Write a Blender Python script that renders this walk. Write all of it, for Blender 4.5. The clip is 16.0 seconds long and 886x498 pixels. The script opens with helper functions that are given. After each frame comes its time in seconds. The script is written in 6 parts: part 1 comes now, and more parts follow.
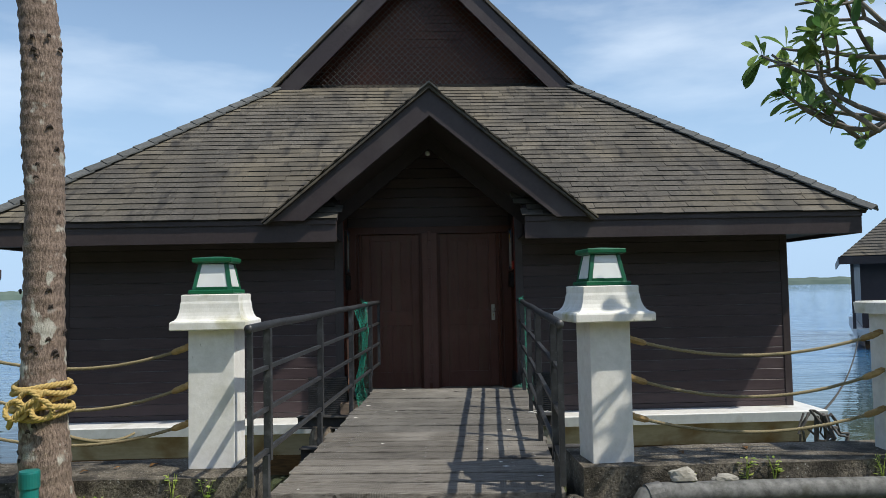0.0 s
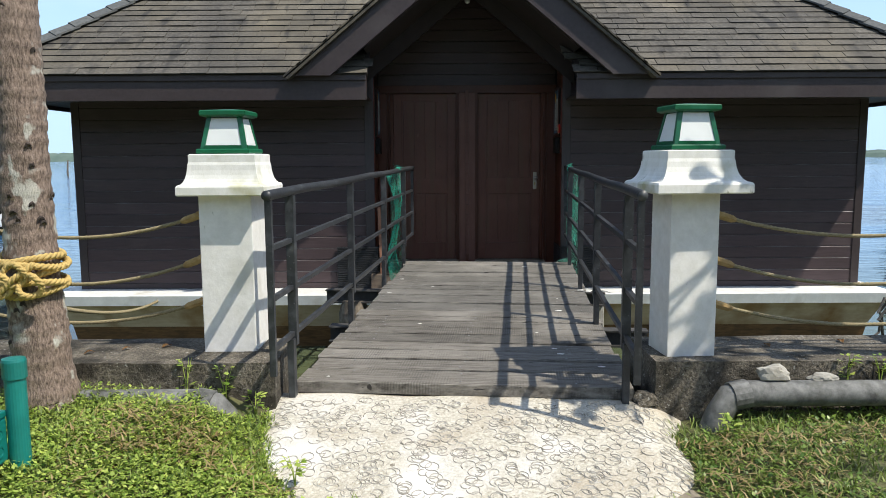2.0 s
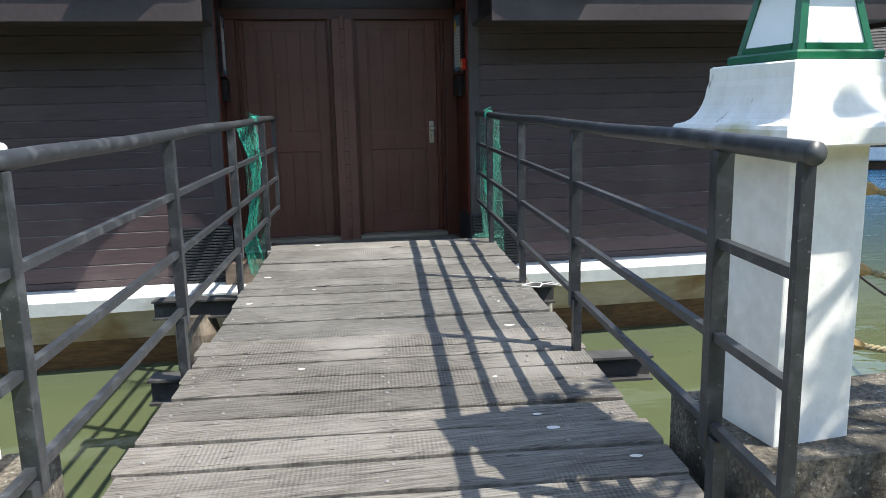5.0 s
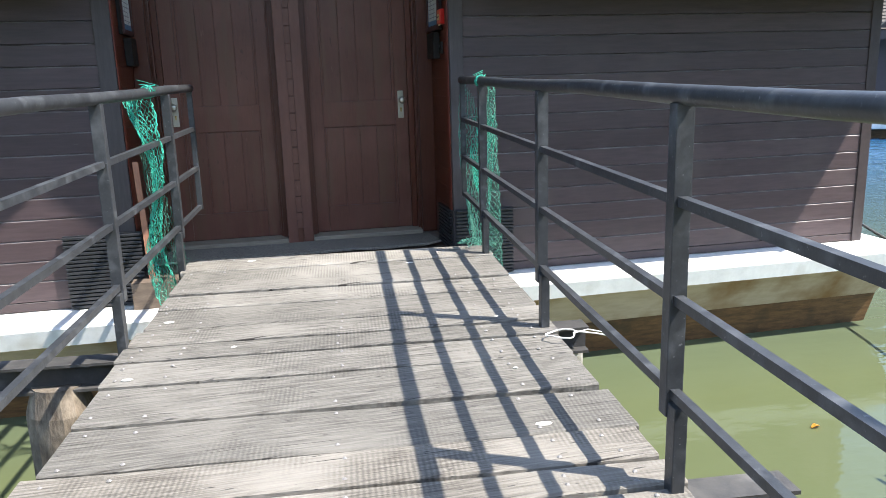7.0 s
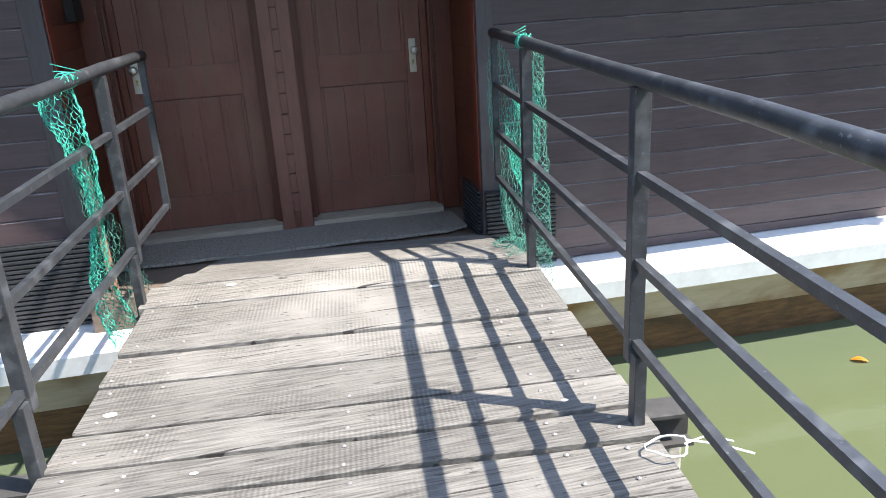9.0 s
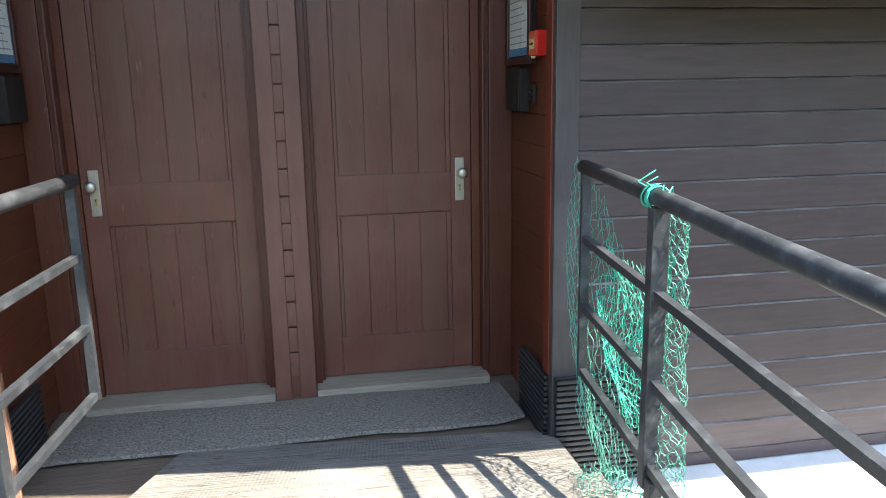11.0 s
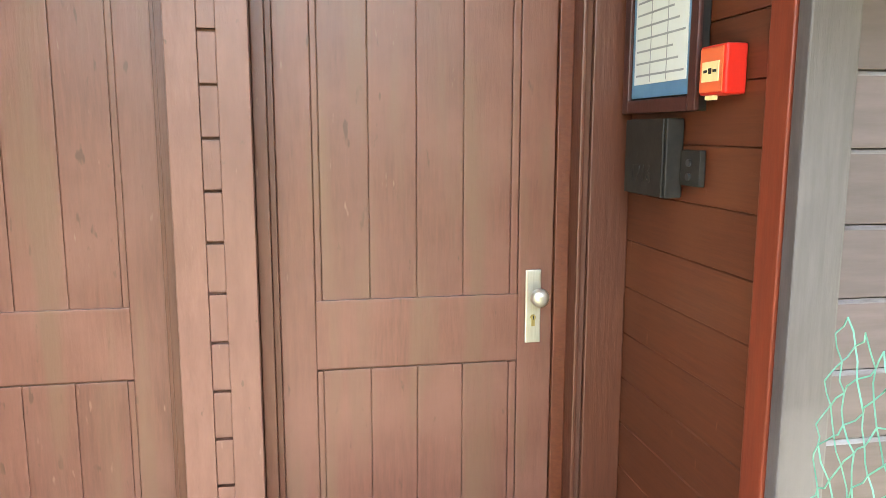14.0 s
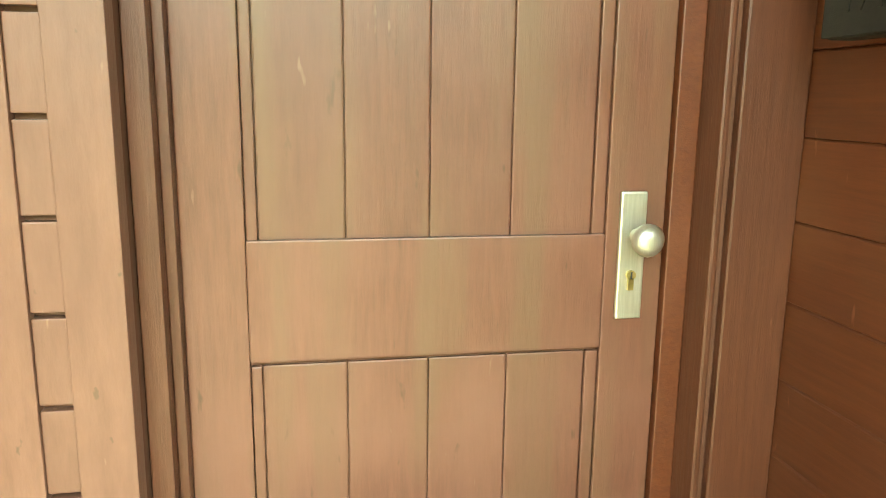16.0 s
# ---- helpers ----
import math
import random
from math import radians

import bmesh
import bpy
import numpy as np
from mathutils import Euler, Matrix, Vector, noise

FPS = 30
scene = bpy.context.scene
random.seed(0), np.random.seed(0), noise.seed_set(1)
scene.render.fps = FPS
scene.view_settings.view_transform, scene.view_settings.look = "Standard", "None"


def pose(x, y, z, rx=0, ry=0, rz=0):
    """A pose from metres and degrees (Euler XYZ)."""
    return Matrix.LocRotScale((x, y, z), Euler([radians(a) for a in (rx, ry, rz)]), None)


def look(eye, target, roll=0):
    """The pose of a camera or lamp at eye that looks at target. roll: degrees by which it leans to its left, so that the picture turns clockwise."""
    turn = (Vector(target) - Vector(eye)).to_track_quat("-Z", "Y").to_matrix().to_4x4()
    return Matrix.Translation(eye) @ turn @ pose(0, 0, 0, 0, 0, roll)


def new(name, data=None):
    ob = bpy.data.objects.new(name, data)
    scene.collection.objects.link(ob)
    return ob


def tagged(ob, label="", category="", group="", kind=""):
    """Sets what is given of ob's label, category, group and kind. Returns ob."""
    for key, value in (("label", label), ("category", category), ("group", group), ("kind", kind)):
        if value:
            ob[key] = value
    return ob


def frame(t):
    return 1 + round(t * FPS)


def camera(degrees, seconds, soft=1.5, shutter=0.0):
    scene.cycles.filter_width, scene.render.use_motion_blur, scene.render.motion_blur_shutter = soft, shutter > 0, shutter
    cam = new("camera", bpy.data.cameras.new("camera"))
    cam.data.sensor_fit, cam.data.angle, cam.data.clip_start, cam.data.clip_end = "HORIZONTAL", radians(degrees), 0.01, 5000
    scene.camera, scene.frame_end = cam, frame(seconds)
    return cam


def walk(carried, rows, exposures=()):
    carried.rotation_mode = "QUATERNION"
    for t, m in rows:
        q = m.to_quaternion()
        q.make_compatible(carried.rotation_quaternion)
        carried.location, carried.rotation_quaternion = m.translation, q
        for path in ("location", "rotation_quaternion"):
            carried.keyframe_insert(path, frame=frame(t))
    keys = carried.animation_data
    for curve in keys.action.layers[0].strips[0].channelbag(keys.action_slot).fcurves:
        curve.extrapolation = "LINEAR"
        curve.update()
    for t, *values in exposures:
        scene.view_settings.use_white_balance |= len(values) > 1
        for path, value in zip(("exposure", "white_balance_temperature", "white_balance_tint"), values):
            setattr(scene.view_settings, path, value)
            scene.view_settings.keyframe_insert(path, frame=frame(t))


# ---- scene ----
PATH = [
    (0, (-0.169, -10.518, 1.385), (-0.1, -8.522, 1.494), -1.1),
    (0.5, (-0.183, -10.45, 1.358), (-0.142, -8.452, 1.418), -0.3),
    (1, (-0.253, -10.261, 1.344), (-0.219, -8.263, 1.264), -0.1),
    (1.5, (-0.31, -10.059, 1.336), (-0.285, -8.071, 1.122), -0.1),
    (2, (-0.284, -9.778, 1.359), (-0.29, -7.793, 1.118), -0.3),
    (2.5, (-0.347, -9.499, 1.326), (-0.395, -7.516, 1.07), -0.7),
    (3, (-0.409, -9.18, 1.328), (-0.459, -7.2, 1.047), -0.9),
    (3.5, (-0.453, -8.842, 1.326), (-0.502, -6.866, 1.024), -0.8),
    (4, (-0.474, -8.484, 1.291), (-0.408, -6.514, 0.956), -0.2),
    (4.2, (-0.455, -8.346, 1.297), (-0.297, -6.378, 0.971), -0.8),
    (6.3, (-0.289, -6.733, 1.262), (0.109, -4.824, 0.818), -1.3),
    (6.5, (-0.257, -6.599, 1.26), (0.141, -4.688, 0.825), -1.5),
    (7, (-0.188, -6.195, 1.259), (0.239, -4.292, 0.816), -1.7),
    (7.5, (-0.135, -5.922, 1.323), (0.321, -4.031, 0.858), -1.8),
    (8, (-0.086, -5.689, 1.408), (0.349, -3.8, 0.913), -2.7),
    (8.5, (-0.07, -5.384, 1.438), (0.333, -3.515, 0.849), -3.0),
    (9, (-0.034, -5.103, 1.471), (0.345, -3.252, 0.817), -3.4),
    (9.5, (0.037, -4.786, 1.494), (0.402, -2.932, 0.839), -2.2),
    (10, (0.068, -4.457, 1.498), (0.415, -2.593, 0.863), -1.5),
    (10.2, (0.077, -4.317, 1.501), (0.422, -2.443, 0.893), -1.5),
    (12.3, (0.168, -3.011, 1.594), (0.512, -1.052, 1.387), 0.3),
    (12.5, (0.152, -2.909, 1.589), (0.506, -0.952, 1.381), 0.2),
    (13, (0.148, -2.605, 1.593), (0.499, -0.648, 1.37), 0.4),
    (13.5, (0.166, -2.341, 1.546), (0.535, -0.393, 1.28), 0.1),
    (14, (0.239, -2.093, 1.571), (0.585, -0.148, 1.263), 0.1),
    (14.5, (0.262, -1.794, 1.525), (0.6, 0.148, 1.188), 0.4),
    (15, (0.25, -1.595, 1.491), (0.59, 0.34, 1.115), 0.1),
    (15.5, (0.308, -1.393, 1.349), (0.633, 0.548, 0.992), 0.3),
    (16, (0.346, -1.176, 1.32), (0.694, 0.754, 0.927), 0.7),
]
cam = camera(61.1, 16.0, 0.7)
EXPOSURES = [
    (0.0, -0.13, 6450, 9), (1.0, 0.16, 6600, 10), (2.0, 0.29, 6450, 9), (4.0, 0.46, 6250, 8), (6.5, 1.60, 6300, 11), (7.5, 1.56, 6300, 11), (8.5, 1.70, 6250, 12), (10.0, 1.86, 6250, 14),
    (11.2, 2.7, 6600, 8), (12.3, 4.08, 7050, 4), (13.0, 4.33, 7950, 8), (14.0, 4.5, 8400, 11), (15.0, 4.74, 10300, -1), (16.0, 4.78, 12000, -11),
]
walk(cam, [(t, look(eye, target, roll)) for t, eye, target, roll in PATH], EXPOSURES)

# ---- world and sun ----
SUN_WAY = Vector((-0.606, 0.33, -1.02)).normalized()
world = bpy.data.worlds.new("sky")
scene.world = world
world.use_nodes = True
wn, wl = world.node_tree.nodes, world.node_tree.links
wn.clear()
sky = wn.new("ShaderNodeTexSky")
sky.sky_type, sky.sun_disc = "NISHITA", False
sky.sun_elevation = math.asin(-SUN_WAY.z)
sky.sun_rotation = math.atan2(-SUN_WAY.x, -SUN_WAY.y)
sky.air_density, sky.dust_density, sky.ozone_density = 1.0, 0.3, 1.6
wcoord = wn.new("ShaderNodeTexCoord")
wmap = wn.new("ShaderNodeMapping")
wmap.inputs["Scale"].default_value = (1.2, 1.2, 4.5)
wnoise = wn.new("ShaderNodeTexNoise")
wnoise.inputs["Scale"].default_value, wnoise.inputs["Detail"].default_value = 2.2, 7
wramp = wn.new("ShaderNodeValToRGB")
wramp.color_ramp.elements[0].position, wramp.color_ramp.elements[1].position = 0.47, 0.78
wmix = wn.new("ShaderNodeMix")
wmix.data_type = "RGBA"
wmix.inputs["B"].default_value = (9.0, 9.4, 9.8, 1)
wfac = wn.new("ShaderNodeMath")
wfac.operation = "MULTIPLY"
wfac.inputs[1].default_value = 0.8
wbg = wn.new("ShaderNodeBackground")
wbg.inputs["Strength"].default_value = 0.15
wout = wn.new("ShaderNodeOutputWorld")
wl.new(wcoord.outputs["Generated"], wmap.inputs["Vector"])
wl.new(wmap.outputs["Vector"], wnoise.inputs["Vector"])
wl.new(wnoise.outputs["Fac"], wramp.inputs["Fac"])
wl.new(wramp.outputs["Color"], wfac.inputs[0])
wl.new(wfac.outputs["Value"], wmix.inputs["Factor"])
wl.new(sky.outputs["Color"], wmix.inputs["A"])
# pale blue haze of a humid day, thinning upwards
wsep, wrise, whaze = wn.new("ShaderNodeSeparateXYZ"), wn.new("ShaderNodeMapRange"), wn.new("ShaderNodeMix")
wrise.interpolation_type = "SMOOTHSTEP"
wrise.inputs["From Min"].default_value, wrise.inputs["From Max"].default_value = 0.0, 0.55
wrise.inputs["To Min"].default_value, wrise.inputs["To Max"].default_value = 0.92, 0.0
whaze.data_type = "RGBA"
whaze.inputs["B"].default_value = (3.35, 4.9, 6.9, 1)
wl.new(wcoord.outputs["Generated"], wsep.inputs[0])
wl.new(wsep.outputs["Z"], wrise.inputs["Value"])
wl.new(wrise.outputs[0], whaze.inputs["Factor"])
wl.new(wmix.outputs["Result"], whaze.inputs["A"])
wl.new(whaze.outputs["Result"], wbg.inputs["Color"])
wl.new(wbg.outputs["Background"], wout.inputs["Surface"])
sun = new("sun", bpy.data.lights.new("sun", "SUN"))
sun.data.energy, sun.data.angle, sun.data.color = 4.4, radians(0.6), (1.0, 0.935, 0.825)
sun.matrix_world = look((0, 0, 30), Vector((0, 0, 30)) + SUN_WAY)


# ---- materials ----
def surface(name, a, b, stretch=(1, 1, 1), scale=8.0, rough=0.6, bump=0.15, vary=0.12, stain=None, stain_scale=1.2,
            stain_at=(0.55, 0.75), metal=0.0, spec=0.5, dist=0.01, detail=6, islands=0.0):
    """A mottled surface: grain between two colours, larger stains of a third, a tone of its own for each object."""
    m = bpy.data.materials.new(name)
    m.use_nodes = True
    n, l = m.node_tree.nodes, m.node_tree.links
    p = n["Principled BSDF"]
    geo, info = n.new("ShaderNodeNewGeometry"), n.new("ShaderNodeObjectInfo")
    shift = n.new("ShaderNodeVectorMath")
    shift.operation = "MULTIPLY_ADD"
    comb = n.new("ShaderNodeCombineXYZ")
    for k in range(3):
        l.new(info.outputs["Random"], comb.inputs[k])
    shift.inputs[1].default_value = (7.3, 5.1, 3.7)
    l.new(comb.outputs[0], shift.inputs[0])
    l.new(geo.outputs["Position"], shift.inputs[2])
    mp = n.new("ShaderNodeMapping")
    mp.inputs["Scale"].default_value = stretch
    l.new(shift.outputs[0], mp.inputs["Vector"])
    fine = n.new("ShaderNodeTexNoise")
    fine.inputs["Scale"].default_value, fine.inputs["Detail"].default_value = scale, detail
    fine.inputs["Roughness"].default_value = 0.65
    l.new(mp.outputs[0], fine.inputs["Vector"])
    r1 = n.new("ShaderNodeValToRGB")
    r1.color_ramp.elements[0].position, r1.color_ramp.elements[1].position = 0.32, 0.68
    r1.color_ramp.elements[0].color, r1.color_ramp.elements[1].color = (*a, 1), (*b, 1)
    l.new(fine.outputs["Fac"], r1.inputs["Fac"])
    colour = r1.outputs["Color"]
    big = n.new("ShaderNodeTexNoise")
    big.inputs["Scale"].default_value, big.inputs["Detail"].default_value = stain_scale, 5
    l.new(geo.outputs["Position"], big.inputs["Vector"])
    if stain:
        r2 = n.new("ShaderNodeValToRGB")
        r2.color_ramp.elements[0].position, r2.color_ramp.elements[1].position = stain_at
        l.new(big.outputs["Fac"], r2.inputs["Fac"])
        mx = n.new("ShaderNodeMix")
        mx.data_type = "RGBA"
        l.new(r2.outputs["Color"], mx.inputs["Factor"])
        l.new(colour, mx.inputs["A"])
        mx.inputs["B"].default_value = (*stain, 1)
        colour = mx.outputs["Result"]
    hsv = n.new("ShaderNodeHueSaturation")
    val = n.new("ShaderNodeMapRange")
    val.inputs["To Min"].default_value, val.inputs["To Max"].default_value = 1 - vary, 1 + vary
    l.new(info.outputs["Random"], val.inputs["Value"])
    l.new(val.outputs[0], hsv.inputs["Value"])
    l.new(colour, hsv.inputs["Color"])
    if islands:
        hs2, v2 = n.new("ShaderNodeHueSaturation"), n.new("ShaderNodeMapRange")
        v2.inputs["To Min"].default_value, v2.inputs["To Max"].default_value = 1 - islands, 1 + islands
        l.new(geo.outputs["Random Per Island"], v2.inputs["Value"])
        l.new(v2.outputs[0], hs2.inputs["Value"])
        l.new(hsv.outputs[0], hs2.inputs["Color"])
        hsv = hs2
    l.new(hsv.outputs[0], p.inputs["Base Color"])
    rr = n.new("ShaderNodeMapRange")
    rr.inputs["To Min"].default_value, rr.inputs["To Max"].default_value = max(0.02, rough - 0.12), min(1, rough + 0.12)
    l.new(big.outputs["Fac"], rr.inputs["Value"])
    l.new(rr.outputs[0], p.inputs["Roughness"])
    p.inputs["Metallic"].default_value = metal
    p.inputs["Specular IOR Level"].default_value = spec
    if bump:
        bp = n.new("ShaderNodeBump")
        bp.inputs["Strength"].default_value, bp.inputs["Distance"].default_value = bump, dist
        l.new(fine.outputs["Fac"], bp.inputs["Height"])
        l.new(bp.outputs[0], p.inputs["Normal"])
    return m


def leaf_surface(name, a, b, through_light=0.35):
    """Leaves: colour by island, some light through them."""
    m = surface(name, a, b, scale=3, rough=0.45, bump=0.0, vary=0.05)
    n, l = m.node_tree.nodes, m.node_tree.links
    p = n["Principled BSDF"]
    geo = n.new("ShaderNodeNewGeometry")
    ramp = n.new("ShaderNodeValToRGB")
    ramp.color_ramp.elements[0].color, ramp.color_ramp.elements[1].color = (*a, 1), (*b, 1)
    l.new(geo.outputs["Random Per Island"], ramp.inputs["Fac"])
    l.new(ramp.outputs["Color"], p.inputs["Base Color"])
    tr = n.new("ShaderNodeBsdfTranslucent")
    l.new(ramp.outputs["Color"], tr.inputs["Color"])
    mix = n.new("ShaderNodeMixShader")
    mix.inputs[0].default_value = through_light
    l.new(p.outputs[0], mix.inputs[1])
    l.new(tr.outputs[0], mix.inputs[2])
    l.new(mix.outputs[0], n["Material Output"].inputs["Surface"])
    return m


CLAD = surface("dark_cladding", (0.051, 0.0350, 0.0372), (0.076, 0.0525, 0.0550), (0.6, 5, 6), 7, 0.45, 0.10, 0.14, (0.088, 0.067, 0.064), 1.6, spec=0.5)
# pale bevel paint: wear, plus the light a top chamfer catches, as colour
WORNLITEDGE = surface("worn_lit_board_edge", (0.055, 0.042, 0.042), (0.23, 0.21, 0.20), (0.8, 4, 4), 5, 0.5, 0.1, 0.15, (0.09, 0.075, 0.073), 2.0)
TRIM = surface("dark_trim", (0.040, 0.029, 0.029), (0.058, 0.043, 0.043), (2, 2, 2), 12, 0.45, 0.1, 0.06, (0.070, 0.058, 0.056), 2)
CORNER = surface("weathered_corner_board", (0.045, 0.037, 0.037), (0.067, 0.056, 0.056), (9, 9, 0.8), 8, 0.55, 0.15, 0.05, (0.085, 0.073, 0.072), 3)
REDWOOD = surface("red_brown_cladding", (0.074, 0.017, 0.007), (0.108, 0.028, 0.011), (8, 0.7, 14), 7, 0.40, 0.12, 0.12, (0.13, 0.040, 0.018), 2.5)
REDEDGE = surface("red_edge_paint", (0.115, 0.018, 0.008), (0.170, 0.029, 0.012), (8, 8, 1), 8, 0.4, 0.1, 0.05)
DOORWOOD = surface("brown_door_paint", (0.098, 0.0345, 0.0225), (0.140, 0.0510, 0.0330), (9, 9, 0.9), 9, 0.38, 0.10, 0.07, (0.158, 0.064, 0.043), 3.4, (0.42, 0.72))
CASING = surface("brown_casing_paint", (0.072, 0.0205, 0.0105), (0.102, 0.032, 0.017), (9, 9, 0.7), 9, 0.38, 0.16, 0.06, (0.062, 0.018, 0.010), 2.0)
GROOVE = surface("groove_paint", (0.092, 0.034, 0.018), (0.125, 0.047, 0.026), scale=10, rough=0.7)
POSTWOOD = surface("pale_brown_post_paint", (0.122, 0.0500, 0.0345), (0.160, 0.0700, 0.0490), (5, 5, 1.0), 8, 0.42, 0.12, 0.05, (0.112, 0.044, 0.030), 2.2)
SILL = surface("grey_sill_wood", (0.20, 0.17, 0.13), (0.30, 0.26, 0.20), (1, 10, 10), 8, 0.7, 0.2, 0.08)
MAT = surface("grey_door_mat", (0.062, 0.056, 0.046), (0.31, 0.285, 0.24), scale=95, rough=0.95, bump=0.8, dist=0.008, stain=(0.20, 0.18, 0.145), stain_scale=2.5, stain_at=(0.5, 0.8))
SHINGLE = surface("roof_shingle", (0.054, 0.049, 0.041), (0.140, 0.127, 0.106), (1, 1, 1), 30, 0.85, 0.6, 0.10, (0.158, 0.136, 0.096), 0.9, (0.44, 0.72), islands=0.24)
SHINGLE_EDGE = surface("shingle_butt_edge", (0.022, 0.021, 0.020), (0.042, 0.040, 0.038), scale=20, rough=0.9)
HIPCAP = surface("hip_cap_shingle", (0.07, 0.075, 0.075), (0.12, 0.125, 0.122), scale=25, rough=0.85, bump=0.3, vary=0.15)
# near-black wood: shade under the roof and in the porch put into the colour
SHADOWED = surface("shade_dark_wood", (0.022, 0.015, 0.014), (0.036, 0.026, 0.024), (1, 10, 1), 6, 0.7, 0.1, 0.05)
WIRE = surface("wire_mesh", (0.10, 0.09, 0.085), (0.16, 0.15, 0.14), scale=20, rough=0.5, metal=0.6)
WHITE = surface("white_masonry_paint", (0.73, 0.715, 0.665), (0.85, 0.835, 0.79), scale=18, rough=0.7, bump=0.25, vary=0.03, stain=(0.55, 0.54, 0.47), stain_scale=3.5, stain_at=(0.58, 0.8))
CAPWHITE = surface("stained_cap_paint", (0.70, 0.69, 0.62), (0.85, 0.84, 0.79), (1, 1, 0.6), 14, 0.75, 0.3, 0.03, (0.47, 0.45, 0.27), 4.5, (0.55, 0.72))
HULLWHITE = surface("white_gunwale", (0.66, 0.66, 0.63), (0.78, 0.78, 0.75), scale=10, rough=0.5, bump=0.1, vary=0.03, stain=(0.45, 0.42, 0.34), stain_scale=2.5, stain_at=(0.6, 0.8))
HULL = surface("stained_hull", (0.50, 0.40, 0.28), (0.62, 0.52, 0.39), (1, 1, 5), 4, 0.6, 0.1, 0.05, (0.27, 0.15, 0.055), 2.2, (0.45, 0.7))
ALGAE = surface("hull_algae_band", (0.075, 0.038, 0.013), (0.20, 0.105, 0.038), (1, 1, 6), 6, 0.7, 0.3, 0.05, (0.05, 0.035, 0.015), 4)
GREENPAINT = surface("green_lantern_paint", (0.005, 0.085, 0.036), (0.009, 0.12, 0.051), scale=14, rough=0.35, bump=0.08, vary=0.03, stain=(0.02, 0.15, 0.08), stain_scale=6)
OPAL = surface("opal_lantern_pane", (0.74, 0.76, 0.74), (0.80, 0.82, 0.80), scale=6, rough=0.25, bump=0.02, vary=0.02)
# pale mottles stand for worn paint and for sun highlights on the rails
IRON = surface("black_painted_iron", (0.022, 0.024, 0.027), (0.040, 0.043, 0.047), scale=22, rough=0.42, bump=0.12, vary=0.08, stain=(0.075, 0.08, 0.085), stain_scale=14, stain_at=(0.52, 0.72))
RUSTIRON = surface("dull_steel_beam", (0.035, 0.034, 0.034), (0.07, 0.066, 0.06), scale=15, rough=0.6, bump=0.2, stain=(0.16, 0.15, 0.14), stain_scale=6)
PLANK = surface("weathered_plank", (0.064, 0.058, 0.050), (0.258, 0.243, 0.214), (0.9, 18, 4), 7, 0.85, 0.75, 0.26, (0.282, 0.265, 0.234), 1.6, (0.5, 0.75), dist=0.008, detail=9)
# planks of the shore end, slightly darker than the others
SHOREPLANK = surface("shore_end_plank", (0.056, 0.048, 0.039), (0.250, 0.229, 0.196), (0.9, 20, 4), 7, 0.88, 0.8, 0.22, (0.252, 0.233, 0.203), 1.6, (0.5, 0.75), dist=0.008, detail=9)
CONCRETE = surface("mossy_quay_concrete", (0.040, 0.033, 0.025), (0.27, 0.235, 0.18), scale=55, detail=10, rough=0.92, bump=0.9, vary=0.05, stain=(0.035, 0.030, 0.021), stain_scale=5.5, stain_at=(0.44, 0.64), dist=0.02)
RAMP = surface("whitewashed_rough_cement", (0.35, 0.31, 0.235), (0.70, 0.66, 0.565), scale=60, detail=9, rough=0.9, bump=1.0, vary=0.02, stain=(0.43, 0.365, 0.275), stain_scale=2.6, stain_at=(0.5, 0.72), dist=0.008)
RING = surface("cement_ring_print", (0.20, 0.18, 0.145), (0.50, 0.475, 0.42), scale=30, rough=0.95, bump=0.3)
PAVER = surface("dusty_paver", (0.20, 0.18, 0.15), (0.33, 0.30, 0.26), scale=22, rough=0.9, bump=0.4, vary=0.15, stain=(0.24, 0.19, 0.13), stain_scale=3)
SOIL = surface("soil_under_grass", (0.050, 0.052, 0.020), (0.12, 0.118, 0.045), scale=9, rough=0.95, bump=0.5, stain=(0.05, 0.075, 0.02), stain_scale=1.2, dist=0.03)
DIRT = surface("dusty_path_earth", (0.13, 0.105, 0.075), (0.27, 0.23, 0.17), scale=11, rough=0.95, bump=0.6, stain=(0.09, 0.085, 0.04), stain_scale=2.5, dist=0.02)
PIPE = surface("grey_plastic_pipe", (0.060, 0.060, 0.056), (0.20, 0.20, 0.19), scale=16, rough=0.7, bump=0.25, stain=(0.050, 0.050, 0.036), stain_scale=6)
BARK = surface("palm_bark", (0.072, 0.049, 0.038), (0.35, 0.262, 0.205), (9, 9, 3.5), 9, 0.9, 0.7, 0.0, (0.40, 0.38, 0.33), 7.5, (0.60, 0.70), dist=0.02)
SCAR = surface("bark_scar", (0.030, 0.022, 0.018), (0.06, 0.045, 0.036), scale=12, rough=0.95, bump=0.4)
YROPE = surface("yellow_rope_fibre", (0.42, 0.29, 0.09), (0.60, 0.44, 0.16), (30, 30, 30), 4, 0.85, 0.4, 0.08)
GROPE = surface("faded_rope_fibre", (0.22, 0.18, 0.095), (0.36, 0.30, 0.175), (30, 30, 30), 4, 0.88, 0.4, 0.1)
ROPEWRAP = surface("tan_rope_binding", (0.30, 0.19, 0.07), (0.46, 0.31, 0.13), scale=30, rough=0.9, bump=0.4)
DARKROPE = surface("wet_dark_rope", (0.05, 0.045, 0.04), (0.11, 0.10, 0.085), scale=20, rough=0.8, bump=0.4)
TEAL = surface("teal_plastic", (0.006, 0.145, 0.125), (0.010, 0.19, 0.165), scale=10, rough=0.4, bump=0.05, stain=(0.02, 0.16, 0.13), stain_scale=5)
